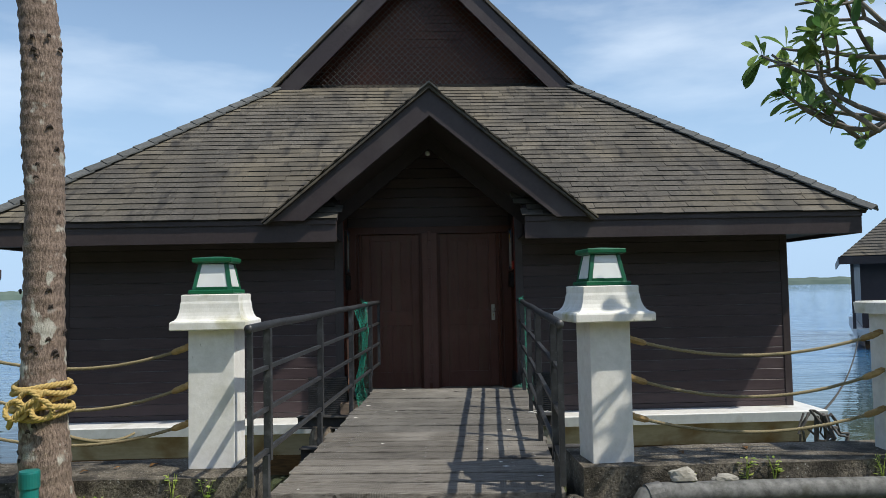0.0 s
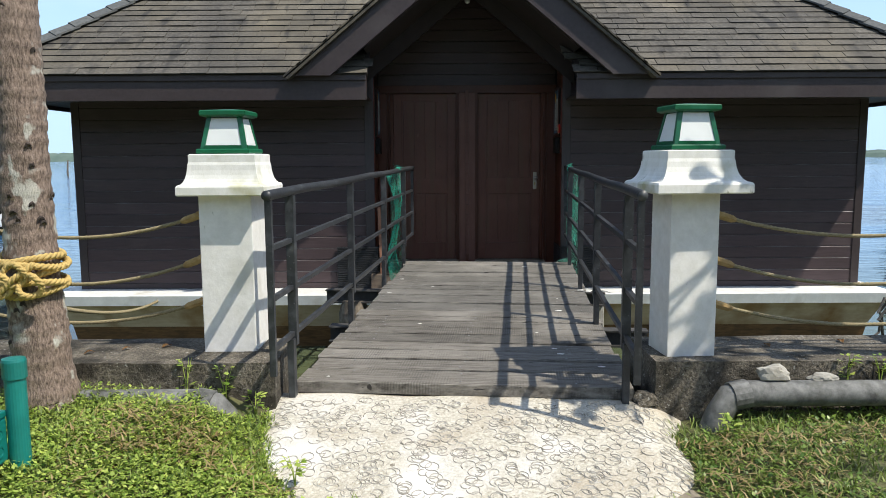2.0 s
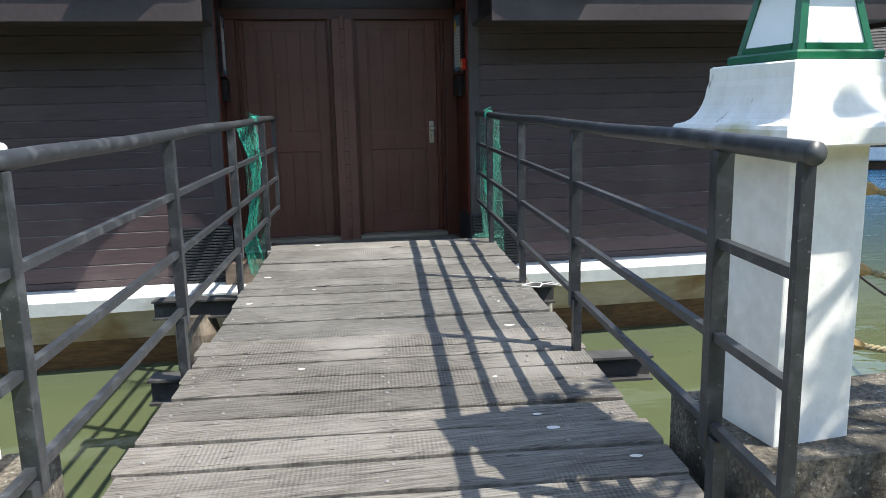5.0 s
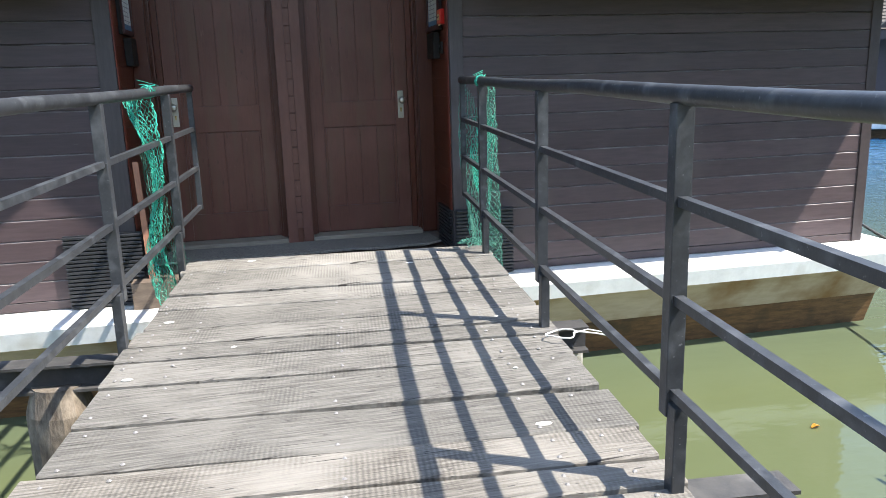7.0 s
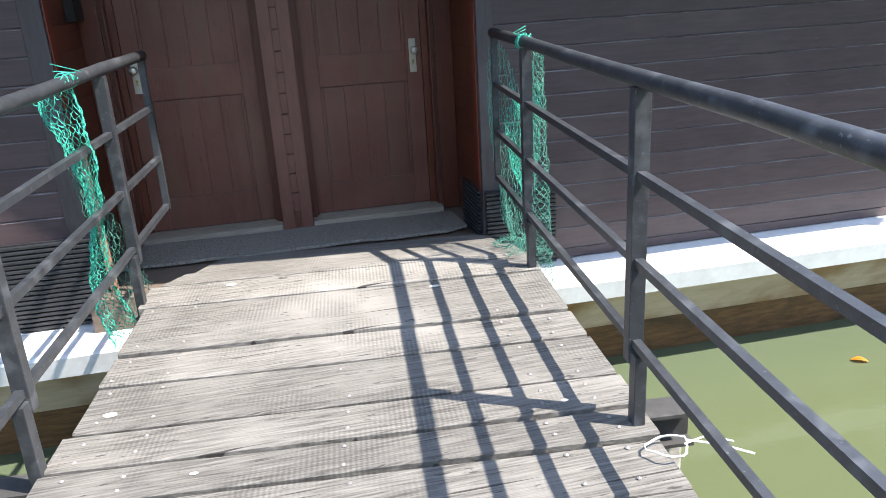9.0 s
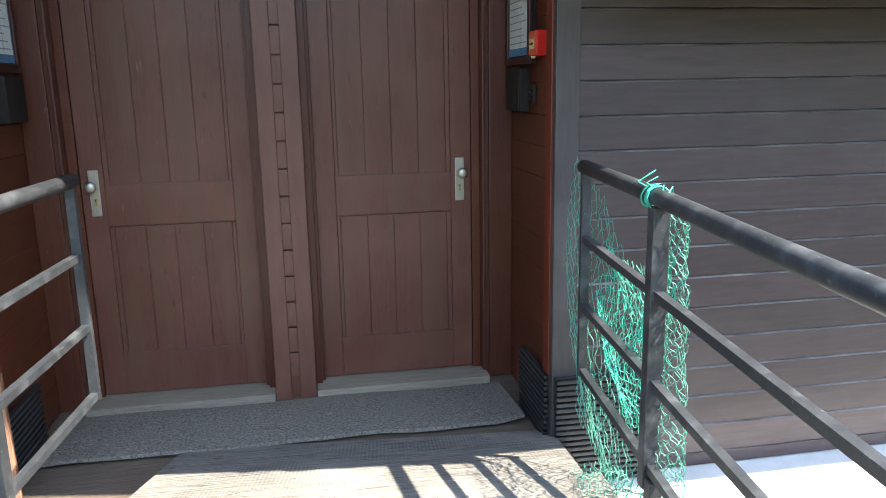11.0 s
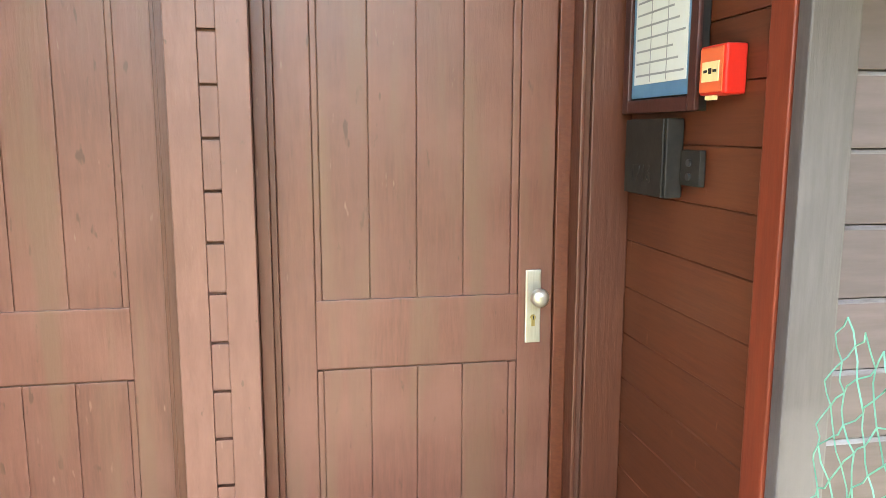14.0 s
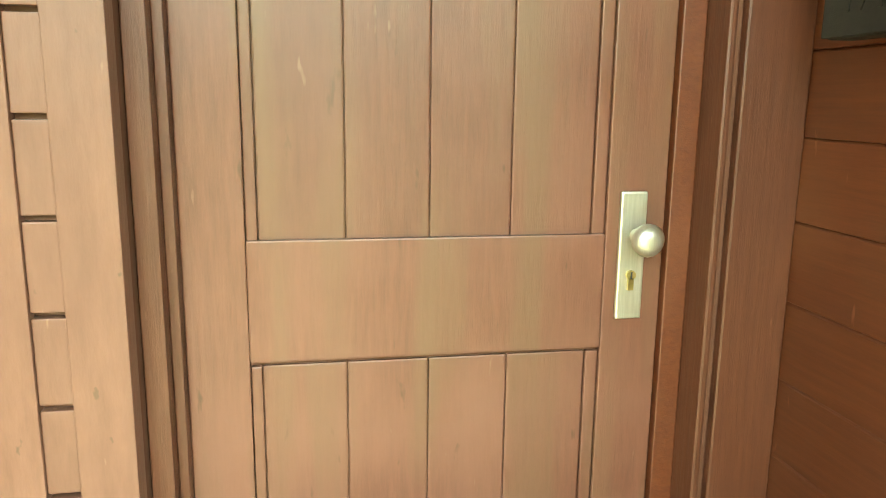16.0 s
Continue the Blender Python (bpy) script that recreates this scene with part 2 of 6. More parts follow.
NETGREEN = surface("green_net_cord", (0.02, 0.30, 0.20), (0.05, 0.46, 0.33), scale=20, rough=0.7, bump=0.1)
NETPALE = surface("faded_net_cord", (0.035, 0.19, 0.135), (0.11, 0.29, 0.22), scale=20, rough=0.8, bump=0.1)
BLACKRIB = surface("black_ribbed_rubber", (0.014, 0.015, 0.017), (0.026, 0.027, 0.030), scale=12, rough=0.5, bump=0.08)
STEEL = surface("brushed_lock_metal", (0.50, 0.48, 0.40), (0.62, 0.60, 0.52), (40, 40, 2), 6, 0.35, 0.05, 0.02, metal=0.85)
BRASS = surface("brass_cylinder", (0.42, 0.32, 0.12), (0.55, 0.43, 0.18), scale=20, rough=0.3, metal=0.9)
DARKHOLE = surface("keyhole_black", (0.01, 0.01, 0.01), (0.015, 0.015, 0.015), rough=0.8)
RED = surface("red_alarm_plastic", (0.62, 0.018, 0.012), (0.72, 0.030, 0.018), scale=8, rough=0.35, bump=0.02)
ORANGE = surface("orange_alarm_face", (0.62, 0.10, 0.035), (0.70, 0.13, 0.05), scale=8, rough=0.4, bump=0.02)
LABEL = surface("cream_label", (0.66, 0.52, 0.25), (0.74, 0.60, 0.32), scale=12, rough=0.5)
PAPER = surface("white_paper", (0.66, 0.70, 0.68), (0.74, 0.78, 0.76), scale=4, rough=0.5, bump=0.02)
BLUE = surface("blue_print", (0.06, 0.16, 0.28), (0.09, 0.22, 0.36), scale=8, rough=0.5)
YELLOW = surface("yellow_print", (0.70, 0.42, 0.04), (0.78, 0.50, 0.08), scale=8, rough=0.5)
INK = surface("grey_ink", (0.22, 0.24, 0.26), (0.30, 0.32, 0.34), rough=0.6)
MAROON = surface("maroon_frame_paint", (0.040, 0.010, 0.008), (0.062, 0.016, 0.012), (6, 6, 6), 8, 0.45, 0.1, 0.05)
BLACKBOX = surface("black_metal_box", (0.010, 0.009, 0.008), (0.020, 0.018, 0.016), scale=26, rough=0.55, bump=0.12, spec=0.3, stain=(0.034, 0.030, 0.026), stain_scale=9)
STONE = surface("pale_rubble", (0.26, 0.24, 0.20), (0.42, 0.40, 0.35), scale=14, rough=0.95, bump=0.6)
PILE = surface("rotting_pile_wood", (0.085, 0.065, 0.048), (0.30, 0.25, 0.19), (5, 5, 2), 5, 0.95, 0.7, 0.0, (0.03, 0.025, 0.02), 5, (0.4, 0.7))
LATH = surface("bare_lath_wood", (0.24, 0.11, 0.065), (0.36, 0.18, 0.11), (8, 8, 1), 7, 0.75, 0.2)
STICK = surface("dry_stick", (0.16, 0.12, 0.085), (0.30, 0.25, 0.19), (3, 12, 12), 6, 0.9, 0.4)
WHITISH = surface("white_plastic", (0.70, 0.68, 0.62), (0.80, 0.78, 0.72), rough=0.5)
DRYLEAF = surface("dry_leaf", (0.18, 0.09, 0.03), (0.34, 0.18, 0.06), rough=0.7)
ORANGELEAF = surface("orange_leaf", (0.55, 0.26, 0.02), (0.65, 0.36, 0.05), rough=0.5)
FRANGILEAF = leaf_surface("frangipani_leaf", (0.07, 0.17, 0.045), (0.30, 0.42, 0.12), 0.5)
FRANGIWOOD = surface("frangipani_bark", (0.12, 0.105, 0.09), (0.24, 0.215, 0.19), scale=12, rough=0.85, bump=0.4)
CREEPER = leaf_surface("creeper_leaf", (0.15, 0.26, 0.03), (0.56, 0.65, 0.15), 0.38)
# creeper again for the east bank, tree shade put into its colour
SHADEDCREEPER = leaf_surface("shaded_creeper_leaf", (0.06, 0.13, 0.02), (0.26, 0.36, 0.07), 0.3)
GRASSBLADE = leaf_surface("grass_blade", (0.08, 0.14, 0.02), (0.30, 0.36, 0.09), 0.25)
DRYGRASS = leaf_surface("dry_grass", (0.22, 0.15, 0.06), (0.40, 0.30, 0.14), 0.15)
WOODS = surface("sky_blocking_trees", (0.030, 0.055, 0.020), (0.085, 0.120, 0.045), (1, 1, 1), 0.5, 0.9, 0.0, 0.0)
# paler, bluer green: the haze of distance mixed into the leaf colour
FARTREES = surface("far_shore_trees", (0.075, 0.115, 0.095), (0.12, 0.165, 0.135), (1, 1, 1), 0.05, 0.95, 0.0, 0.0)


def saw_marks(m, strength=0.42):
    """Patches of fine saw lines across the planks, as dark scratches and relief."""
    n, l = m.node_tree.nodes, m.node_tree.links
    p = n["Principled BSDF"]
    geo, turn = n.new("ShaderNodeNewGeometry"), n.new("ShaderNodeMapping")
    turn.inputs["Rotation"].default_value = (0, 0, radians(5.25))
    wave = n.new("ShaderNodeTexWave")
    wave.wave_type, wave.bands_direction = "BANDS", "X"
    wave.inputs["Scale"].default_value, wave.inputs["Distortion"].default_value = 20.0, 1.6
    wave.inputs["Detail"].default_value, wave.inputs["Detail Scale"].default_value = 3, 2.5
    patch, ramp = n.new("ShaderNodeTexNoise"), n.new("ShaderNodeValToRGB")
    patch.inputs["Scale"].default_value, patch.inputs["Detail"].default_value = 3.2, 3
    ramp.color_ramp.elements[0].position, ramp.color_ramp.elements[1].position = 0.48, 0.62
    mul, mix = n.new("ShaderNodeMath"), n.new("ShaderNodeMix")
    mul.operation, mix.data_type, mix.blend_type = "MULTIPLY", "RGBA", "MULTIPLY"
    l.new(geo.outputs["Position"], turn.inputs["Vector"])
    l.new(turn.outputs[0], wave.inputs["Vector"])
    l.new(turn.outputs[0], patch.inputs["Vector"])
    l.new(patch.outputs["Fac"], ramp.inputs["Fac"])
    l.new(wave.outputs["Fac"], mul.inputs[0])
    l.new(ramp.outputs["Color"], mul.inputs[1])
    fade = n.new("ShaderNodeMath")
    fade.operation = "MULTIPLY"
    fade.inputs[1].default_value = strength
    l.new(mul.outputs[0], fade.inputs[0])
    old = p.inputs["Base Color"].links[0].from_socket
    l.new(fade.outputs[0], mix.inputs["Factor"])
    l.new(old, mix.inputs["A"])
    mix.inputs["B"].default_value = (0.30, 0.29, 0.28, 1)
    l.new(mix.outputs["Result"], p.inputs["Base Color"])


saw_marks(PLANK)
saw_marks(SHOREPLANK, 0.5)


def scuffs(m, tone, scale=48.0, stretch=(1, 1, 0.22), at=(0.70, 0.76)):
    """Small chips and scratches of another tone in the paint."""
    n, l = m.node_tree.nodes, m.node_tree.links
    p = n["Principled BSDF"]
    geo, mp = n.new("ShaderNodeNewGeometry"), n.new("ShaderNodeMapping")
    mp.inputs["Scale"].default_value = stretch
    spot, ramp, mix = n.new("ShaderNodeTexNoise"), n.new("ShaderNodeValToRGB"), n.new("ShaderNodeMix")
    spot.inputs["Scale"].default_value, spot.inputs["Detail"].default_value = scale, 3
    ramp.color_ramp.elements[0].position, ramp.color_ramp.elements[1].position = at
    mix.data_type = "RGBA"
    mix.inputs["B"].default_value = (*tone, 1)
    l.new(geo.outputs["Position"], mp.inputs["Vector"])
    l.new(mp.outputs[0], spot.inputs["Vector"])
    l.new(spot.outputs["Fac"], ramp.inputs["Fac"])
    l.new(ramp.outputs["Color"], mix.inputs["Factor"])
    l.new(p.inputs["Base Color"].links[0].from_socket, mix.inputs["A"])
    l.new(mix.outputs["Result"], p.inputs["Base Color"])


for painted, tone in ((DOORWOOD, (0.185, 0.095, 0.062)), (POSTWOOD, (0.215, 0.115, 0.078)), (CASING, (0.18, 0.085, 0.05)), (REDWOOD, (0.16, 0.060, 0.034))):
    scuffs(painted, tone)
scuffs(DOORWOOD, (0.075, 0.030, 0.018), 34.0, (1, 1, 0.3), (0.67, 0.73))
scuffs(POSTWOOD, (0.085, 0.040, 0.026), 30.0, (1, 1, 0.7), (0.70, 0.74))
scuffs(DOORWOOD, (0.128, 0.060, 0.036), 12.0, (1, 1, 0.10), (0.50, 0.66))
for boards in (PLANK, SHOREPLANK):
    scuffs(boards, (0.034, 0.030, 0.026), 5.0, (0.35, 16, 1), (0.665, 0.69))
    scuffs(boards, (0.05, 0.046, 0.042), 60.0, (0.2, 1, 1), (0.66, 0.71))
scuffs(RAMP, (0.20, 0.17, 0.12), 26.0, (1, 1, 1), (0.66, 0.71))
scuffs(RAMP, (0.74, 0.72, 0.67), 1.6, (1, 1, 1), (0.52, 0.66))
scuffs(CONCRETE, (0.36, 0.34, 0.29), 42.0, (1, 1, 1), (0.66, 0.69))
scuffs(BARK, (0.46, 0.44, 0.38), 9.0, (1, 1, 0.7), (0.62, 0.66))
scuffs(CLAD, (0.085, 0.075, 0.070), 40.0, (0.3, 1, 1), (0.74, 0.79))
scuffs(IRON, (0.12, 0.125, 0.13), 90.0, (1, 1, 1), (0.66, 0.74))
scuffs(CAPWHITE, (0.30, 0.29, 0.22), 20.0, (1, 1, 0.4), (0.68, 0.74))
scuffs(SHINGLE, (0.050, 0.046, 0.040), 1.1, (1, 0.5, 0.5), (0.48, 0.70))
scuffs(SHINGLE, (0.040, 0.037, 0.033), 7.0, (1, 0.3, 0.3), (0.56, 0.70))
scuffs(WHITE, (0.42, 0.40, 0.34), 22.0, (1, 1, 0.5), (0.72, 0.77))
NAILHEAD = surface("dull_nail_head", (0.16, 0.15, 0.14), (0.30, 0.29, 0.28), scale=30, rough=0.6)
FLOORWOOD = surface("dark_porch_floor", (0.085, 0.062, 0.046), (0.15, 0.115, 0.085), (1, 12, 4), 7, 0.7, 0.2, 0.05)

WATER = bpy.data.materials.new("lagoon_water")
WATER.use_nodes = True
_n, _l = WATER.node_tree.nodes, WATER.node_tree.links
_p = _n["Principled BSDF"]
_p.inputs["Roughness"].default_value, _p.inputs["IOR"].default_value = 0.035, 1.33
_g, _m1 = _n.new("ShaderNodeNewGeometry"), _n.new("ShaderNodeMapping")
_m1.inputs["Scale"].default_value = (0.8, 1.6, 1)
_w1, _w2 = _n.new("ShaderNodeTexNoise"), _n.new("ShaderNodeTexNoise")
_w1.inputs["Scale"].default_value, _w1.inputs["Detail"].default_value = 2.2, 4
_w2.inputs["Scale"].default_value, _w2.inputs["Detail"].default_value = 0.35, 3
_add, _b = _n.new("ShaderNodeMath"), _n.new("ShaderNodeBump")
_add.operation = "MULTIPLY_ADD"
_add.inputs[1].default_value = 0.35
_b.inputs["Distance"].default_value = 0.22
_sep, _far = _n.new("ShaderNodeSeparateXYZ"), _n.new("ShaderNodeMapRange")
_far.inputs["From Min"].default_value, _far.inputs["From Max"].default_value = 0.0, 30.0
_far.inputs["To Min"].default_value, _far.inputs["To Max"].default_value = 0.12, 1.0
_l.new(_g.outputs["Position"], _sep.inputs[0])
_l.new(_sep.outputs["Y"], _far.inputs["Value"])
_l.new(_far.outputs[0], _b.inputs["Strength"])
# murky green over the shallows; lagoon blue farther out, reflected sky included in the colour
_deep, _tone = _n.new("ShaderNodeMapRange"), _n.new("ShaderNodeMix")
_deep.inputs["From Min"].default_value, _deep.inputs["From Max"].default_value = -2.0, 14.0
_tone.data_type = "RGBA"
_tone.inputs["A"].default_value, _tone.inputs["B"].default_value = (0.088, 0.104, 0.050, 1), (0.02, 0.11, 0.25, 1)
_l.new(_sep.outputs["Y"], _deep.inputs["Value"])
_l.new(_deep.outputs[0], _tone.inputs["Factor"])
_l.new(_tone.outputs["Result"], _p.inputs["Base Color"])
_l.new(_g.outputs["Position"], _m1.inputs["Vector"])
_l.new(_m1.outputs[0], _w1.inputs["Vector"])
_l.new(_m1.outputs[0], _w2.inputs["Vector"])
_l.new(_w1.outputs["Fac"], _add.inputs[0])
_l.new(_w2.outputs["Fac"], _add.inputs[2])
_l.new(_add.outputs[0], _b.inputs["Height"])
_l.new(_b.outputs[0], _p.inputs["Normal"])

BULBGLASS = bpy.data.materials.new("lamp_glass")
BULBGLASS.use_nodes = True
BULBGLASS.node_tree.nodes["Principled BSDF"].inputs["Base Color"].default_value = (0.8, 0.82, 0.82, 1)
BULBGLASS.node_tree.nodes["Principled BSDF"].inputs["Roughness"].default_value = 0.1


# ---- mesh helpers ----
def part(name, bm, material, parent=None, label="", smooth=False):
    """Links a bmesh as one mesh object under a thing or a part."""
    me = bpy.data.meshes.new(name)
    bmesh.ops.recalc_face_normals(bm, faces=bm.faces)
    bm.to_mesh(me)
    bm.free()
    me.materials.append(material)
    if smooth:
        for f in me.polygons:
            f.use_smooth = True
    ob = new(name, me)
    ob.parent = parent
    return tagged(ob, label)


def thing(name, label, category, at=(0, 0, 0), turn=0, group="", kind=""):
    ob = new(name)
    ob.empty_display_size = 0.1
    ob.matrix_basis = pose(*at, 0, 0, turn)
    return tagged(ob, label, category, group, kind)


def structure(name, bm, material, label="", category=""):
    return tagged(part(name, bm, material), label, category, "", "structure")


def box(bm, x0, x1, y0, y1, z0, z1, bevel=0.0):
    made = bmesh.ops.create_cube(bm, size=1)["verts"]
    for v in made:
        v.co = Vector((x0 + (x1 - x0) * (v.co.x + 0.5), y0 + (y1 - y0) * (v.co.y + 0.5), z0 + (z1 - z0) * (v.co.z + 0.5)))
    if bevel:
        bmesh.ops.bevel(bm, geom=list({e for v in made for e in v.link_edges}), offset=bevel, segments=2, affect="EDGES", profile=0.6)
    return bm


def boxed(*ends, bevel=0.0):
    return box(bmesh.new(), *ends, bevel=bevel)


def prism(bm, outline, way, depth):
    """Extrudes an outline of 3D points by depth along way."""
    a = [bm.verts.new(p) for p in outline]
    b = [bm.verts.new(Vector(p) + Vector(way) * depth) for p in outline]
    bm.faces.new(a)
    bm.faces.new(b[::-1])
    for i in range(len(a)):
        j = (i + 1) % len(a)
        bm.faces.new((a[i], a[j], b[j], b[i]))
    return bm


def tube(bm, pts, radius, sides=8, cap=True):
    """A tube along points; radius may be a list."""
    pts = [Vector(p) for p in pts]
    rad = radius if isinstance(radius, (list, tuple)) else [radius] * len(pts)
    rings, ref = [], None
    for i, p in enumerate(pts):
        d = (pts[min(i + 1, len(pts) - 1)] - pts[max(i - 1, 0)]).normalized()
        if ref is None:
            ref = Vector((0, 0, 1)) if abs(d.z) < 0.9 else Vector((1, 0, 0))
        s = d.cross(ref).normalized()
        ref = s.cross(d).normalized()
        rings.append([bm.verts.new(p + (s * math.cos(2 * math.pi * k / sides) + ref * math.sin(2 * math.pi * k / sides)) * rad[i]) for k in range(sides)])
    for r, q in zip(rings, rings[1:]):
        for k in range(sides):
            bm.faces.new((r[k], r[(k + 1) % sides], q[(k + 1) % sides], q[k]))
    if cap:
        bm.faces.new(rings[0][::-1])
        bm.faces.new(rings[-1])
    return bm


def spin(bm, profile, centre=(0, 0), sides=16):
    """Turns a profile of (radius, z) round the upright line at centre."""
    rings = [[bm.verts.new((centre[0] + r * math.cos(2 * math.pi * k / sides), centre[1] + r * math.sin(2 * math.pi * k / sides), z)) for k in range(sides)] for r, z in profile]
    for r, q in zip(rings, rings[1:]):
        for k in range(sides):
            bm.faces.new((r[k], r[(k + 1) % sides], q[(k + 1) % sides], q[k]))
    bm.faces.new(rings[0][::-1])
    bm.faces.new(rings[-1])
    return bm


def square_stack(bm, profile, cx=0.0, cy=0.0):
    """Square rings of (half width, z), joined: a moulded cap."""
    rings = [[bm.verts.new((cx + sx * w, cy + sy * w, z)) for sx, sy in ((-1, -1), (1, -1), (1, 1), (-1, 1))] for w, z in profile]
    for r, q in zip(rings, rings[1:]):
        for k in range(4):
            bm.faces.new((r[k], r[(k + 1) % 4], q[(k + 1) % 4], q[k]))
    bm.faces.new(rings[0][::-1])
    bm.faces.new(rings[-1])
    return bm


def soup(name, verts, faces, material, parent=None, label="", kind="stuff", category=""):
    me = bpy.data.meshes.new(name)
    me.from_pydata(verts, [], faces)
    me.materials.append(material)
    ob = new(name, me)
    ob.parent = parent
    return tagged(ob, label, category, "", kind)


def piece(name, me, parent, m):
    ob = new(name, me)
    ob.parent = parent
    ob.matrix_basis = m
    return ob


def shared(bm, name, material):
    me = bpy.data.meshes.new(name)
    bmesh.ops.recalc_face_normals(bm, faces=bm.faces)
    bm.to_mesh(me)
    bm.free()
    me.materials.append(material)
    return me


def scaled(x, y, z, sx=1, sy=1, sz=1, rx=0, ry=0, rz=0):
    return pose(x, y, z, rx, ry, rz) @ Matrix.Diagonal((sx, sy, sz, 1))


def twisted(bm, pts, radius, pitch=0.07, strands=3, sides=5, per=7, only=None):
    """A laid rope along a line of points."""
    pts = [Vector(p) for p in pts]
    run = [0.0]
    for a, b in zip(pts, pts[1:]):
        run.append(run[-1] + (b - a).length)
    count = max(8, int(run[-1] / pitch * per))

    def along(s):
        for i in range(len(pts) - 1):
            if s <= run[i + 1] or i == len(pts) - 2:
                f = (s - run[i]) / max(1e-6, run[i + 1] - run[i])
                return pts[i].lerp(pts[i + 1], f), (pts[i + 1] - pts[i]).normalized()
    for k in range(strands) if only is None else (only,):
        line = []
        for i in range(count + 1):
            s = run[-1] * i / count
            p, d = along(s)
            side = d.cross(Vector((0.13, 0.21, 1))).normalized()
            up = side.cross(d)
            a = 2 * math.pi * (s / pitch + k / strands)
            line.append(p + (side * math.cos(a) + up * math.sin(a)) * radius * 0.52)
        tube(bm, line, radius * 0.56, sides)
    return bm


def sag(a, b, drop, n=14):
    a, b = Vector(a), Vector(b)
    return [a.lerp(b, i / n) - Vector((0, 0, drop * 4 * (i / n) * (1 - i / n))) for i in range(n + 1)]


# ---- ground, water, distance ----
WATER_Z = -0.87
QUAY_Y0, QUAY_Y1, QUAY_Z = -6.0, -5.45, 0.31


def ground_height(x, y):
    """The land: a low bank up to the quay, mounded where the creepers grow."""
    z = -0.10 + 0.02 * max(-20.0, y + 8.0) * 0.5
    near = max(0.0, min(1.0, (y + 8.2) / 2.2))
    bank = near * near * (3 - 2 * near)
    side = max(0.0, min(1.0, (abs(x + 0.15) - 0.75) / 0.6))
    z += bank * side * (0.25 if x < 0 else 0.13)
    return z + 0.02 * noise.noise(Vector((x * 1.7, y * 1.7, 0))) * side


bm = bmesh.new()
xs = [-3000, -400, -60, -15, -7] + [-5 + 0.25 * i for i in range(41)] + [7, 15, 60, 400, 3000]
ys = [-3000, -400, -60, -20, -14] + [-12 + 0.25 * i for i in range(25)]
grid = [[bm.verts.new((x, y, ground_height(x, max(y, -14)))) for x in xs] for y in ys]
for r, q in zip(grid, grid[1:]):
    for k in range(len(xs) - 1):
        bm.faces.new((r[k], r[k + 1], q[k + 1], q[k]))
structure("ground", bm, SOIL, "earth bank with grass and creepers beside the quay", "ground")
bm = bmesh.new()
f = [bm.verts.new(p) for p in ((-3000, -5.9, WATER_Z), (3000, -5.9, WATER_Z), (3000, 3000, WATER_Z), (-3000, 3000, WATER_Z))]
bm.faces.new(f)
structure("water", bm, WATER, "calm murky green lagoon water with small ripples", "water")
# far wooded shore
verts, faces = [], []
rng = random.Random(5)
n = 420
for i in range(n + 1):
    a = -1.15 + 2.3 * i / n
    r = 1150 + 90 * math.sin(a * 3.1)
    x, y = r * math.sin(a), r * math.cos(a)
    h = 10.5 + 3.2 * noise.noise(Vector((a * 9, 0, 0))) + 2.0 * noise.noise(Vector((a * 45, 3, 0))) + rng.uniform(-0.9, 0.9)
    verts += [(x, y, WATER_Z - 0.5), (x + 4, y + 8, h * 0.55), (x + 9, y + 20, h)]
    if i:
        b = 3 * i
        faces += [(b - 3, b, b + 1, b - 2), (b - 2, b + 1, b + 2, b - 1)]
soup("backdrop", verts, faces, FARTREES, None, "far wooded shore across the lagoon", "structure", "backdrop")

# unseen tree belt behind the path, added to keep low sky light off the porch
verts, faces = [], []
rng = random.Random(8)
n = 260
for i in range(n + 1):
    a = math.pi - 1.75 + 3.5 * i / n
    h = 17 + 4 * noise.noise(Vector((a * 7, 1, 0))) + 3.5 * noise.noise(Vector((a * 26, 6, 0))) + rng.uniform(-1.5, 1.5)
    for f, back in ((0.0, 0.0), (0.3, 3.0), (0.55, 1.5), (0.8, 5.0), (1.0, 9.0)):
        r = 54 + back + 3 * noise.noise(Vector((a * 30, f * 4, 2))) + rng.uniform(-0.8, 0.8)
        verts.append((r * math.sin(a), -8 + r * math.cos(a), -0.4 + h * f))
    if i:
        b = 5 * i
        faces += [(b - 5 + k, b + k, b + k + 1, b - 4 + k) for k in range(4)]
soup("backdrop_woods", verts, faces, WOODS, None, "unseen tree belt added behind the path to block low sky light", "structure", "backdrop")

# quay: low concrete wall with a gap for the footbridge
for name, x0, x1 in (("quay_wall_west", -40.0, -1.17), ("quay_wall_east", 0.80, 40.0)):
    bm = boxed(x0, x1, QUAY_Y0, QUAY_Y1, -1.6, QUAY_Z)
    cuts = [x0 + (x1 - x0) * i / 90 for i in range(1, 90)]
    for c in cuts:
        bmesh.ops.bisect_plane(bm, geom=bm.verts[:] + bm.edges[:] + bm.faces[:], plane_co=(c, 0, 0), plane_no=(1, 0, 0))
    for v in bm.verts:
        if v.co.z > 0:
            v.co.z += 0.012 * noise.noise(Vector((v.co.x * 2.3, v.co.y * 3, 1)))
            v.co.y += 0.015 * noise.noise(Vector((v.co.x * 3.1, v.co.y, 4)))
    structure(name, bm, CONCRETE, "low weathered concrete quay wall with moss stains", "quay wall")
structure("quay_step", boxed(-1.17, 0.80, -5.98, QUAY_Y1, -1.6, 0.02), CONCRETE, "concrete base under the footbridge end", "quay wall")

# ---- the floating cottage: walls ----
FACE_Y = -0.87
WALL_X = 4.65
PORCH_X = 1.12
SEAM0, PITCH = -0.120, 0.1385
SIDE_X = 1.147

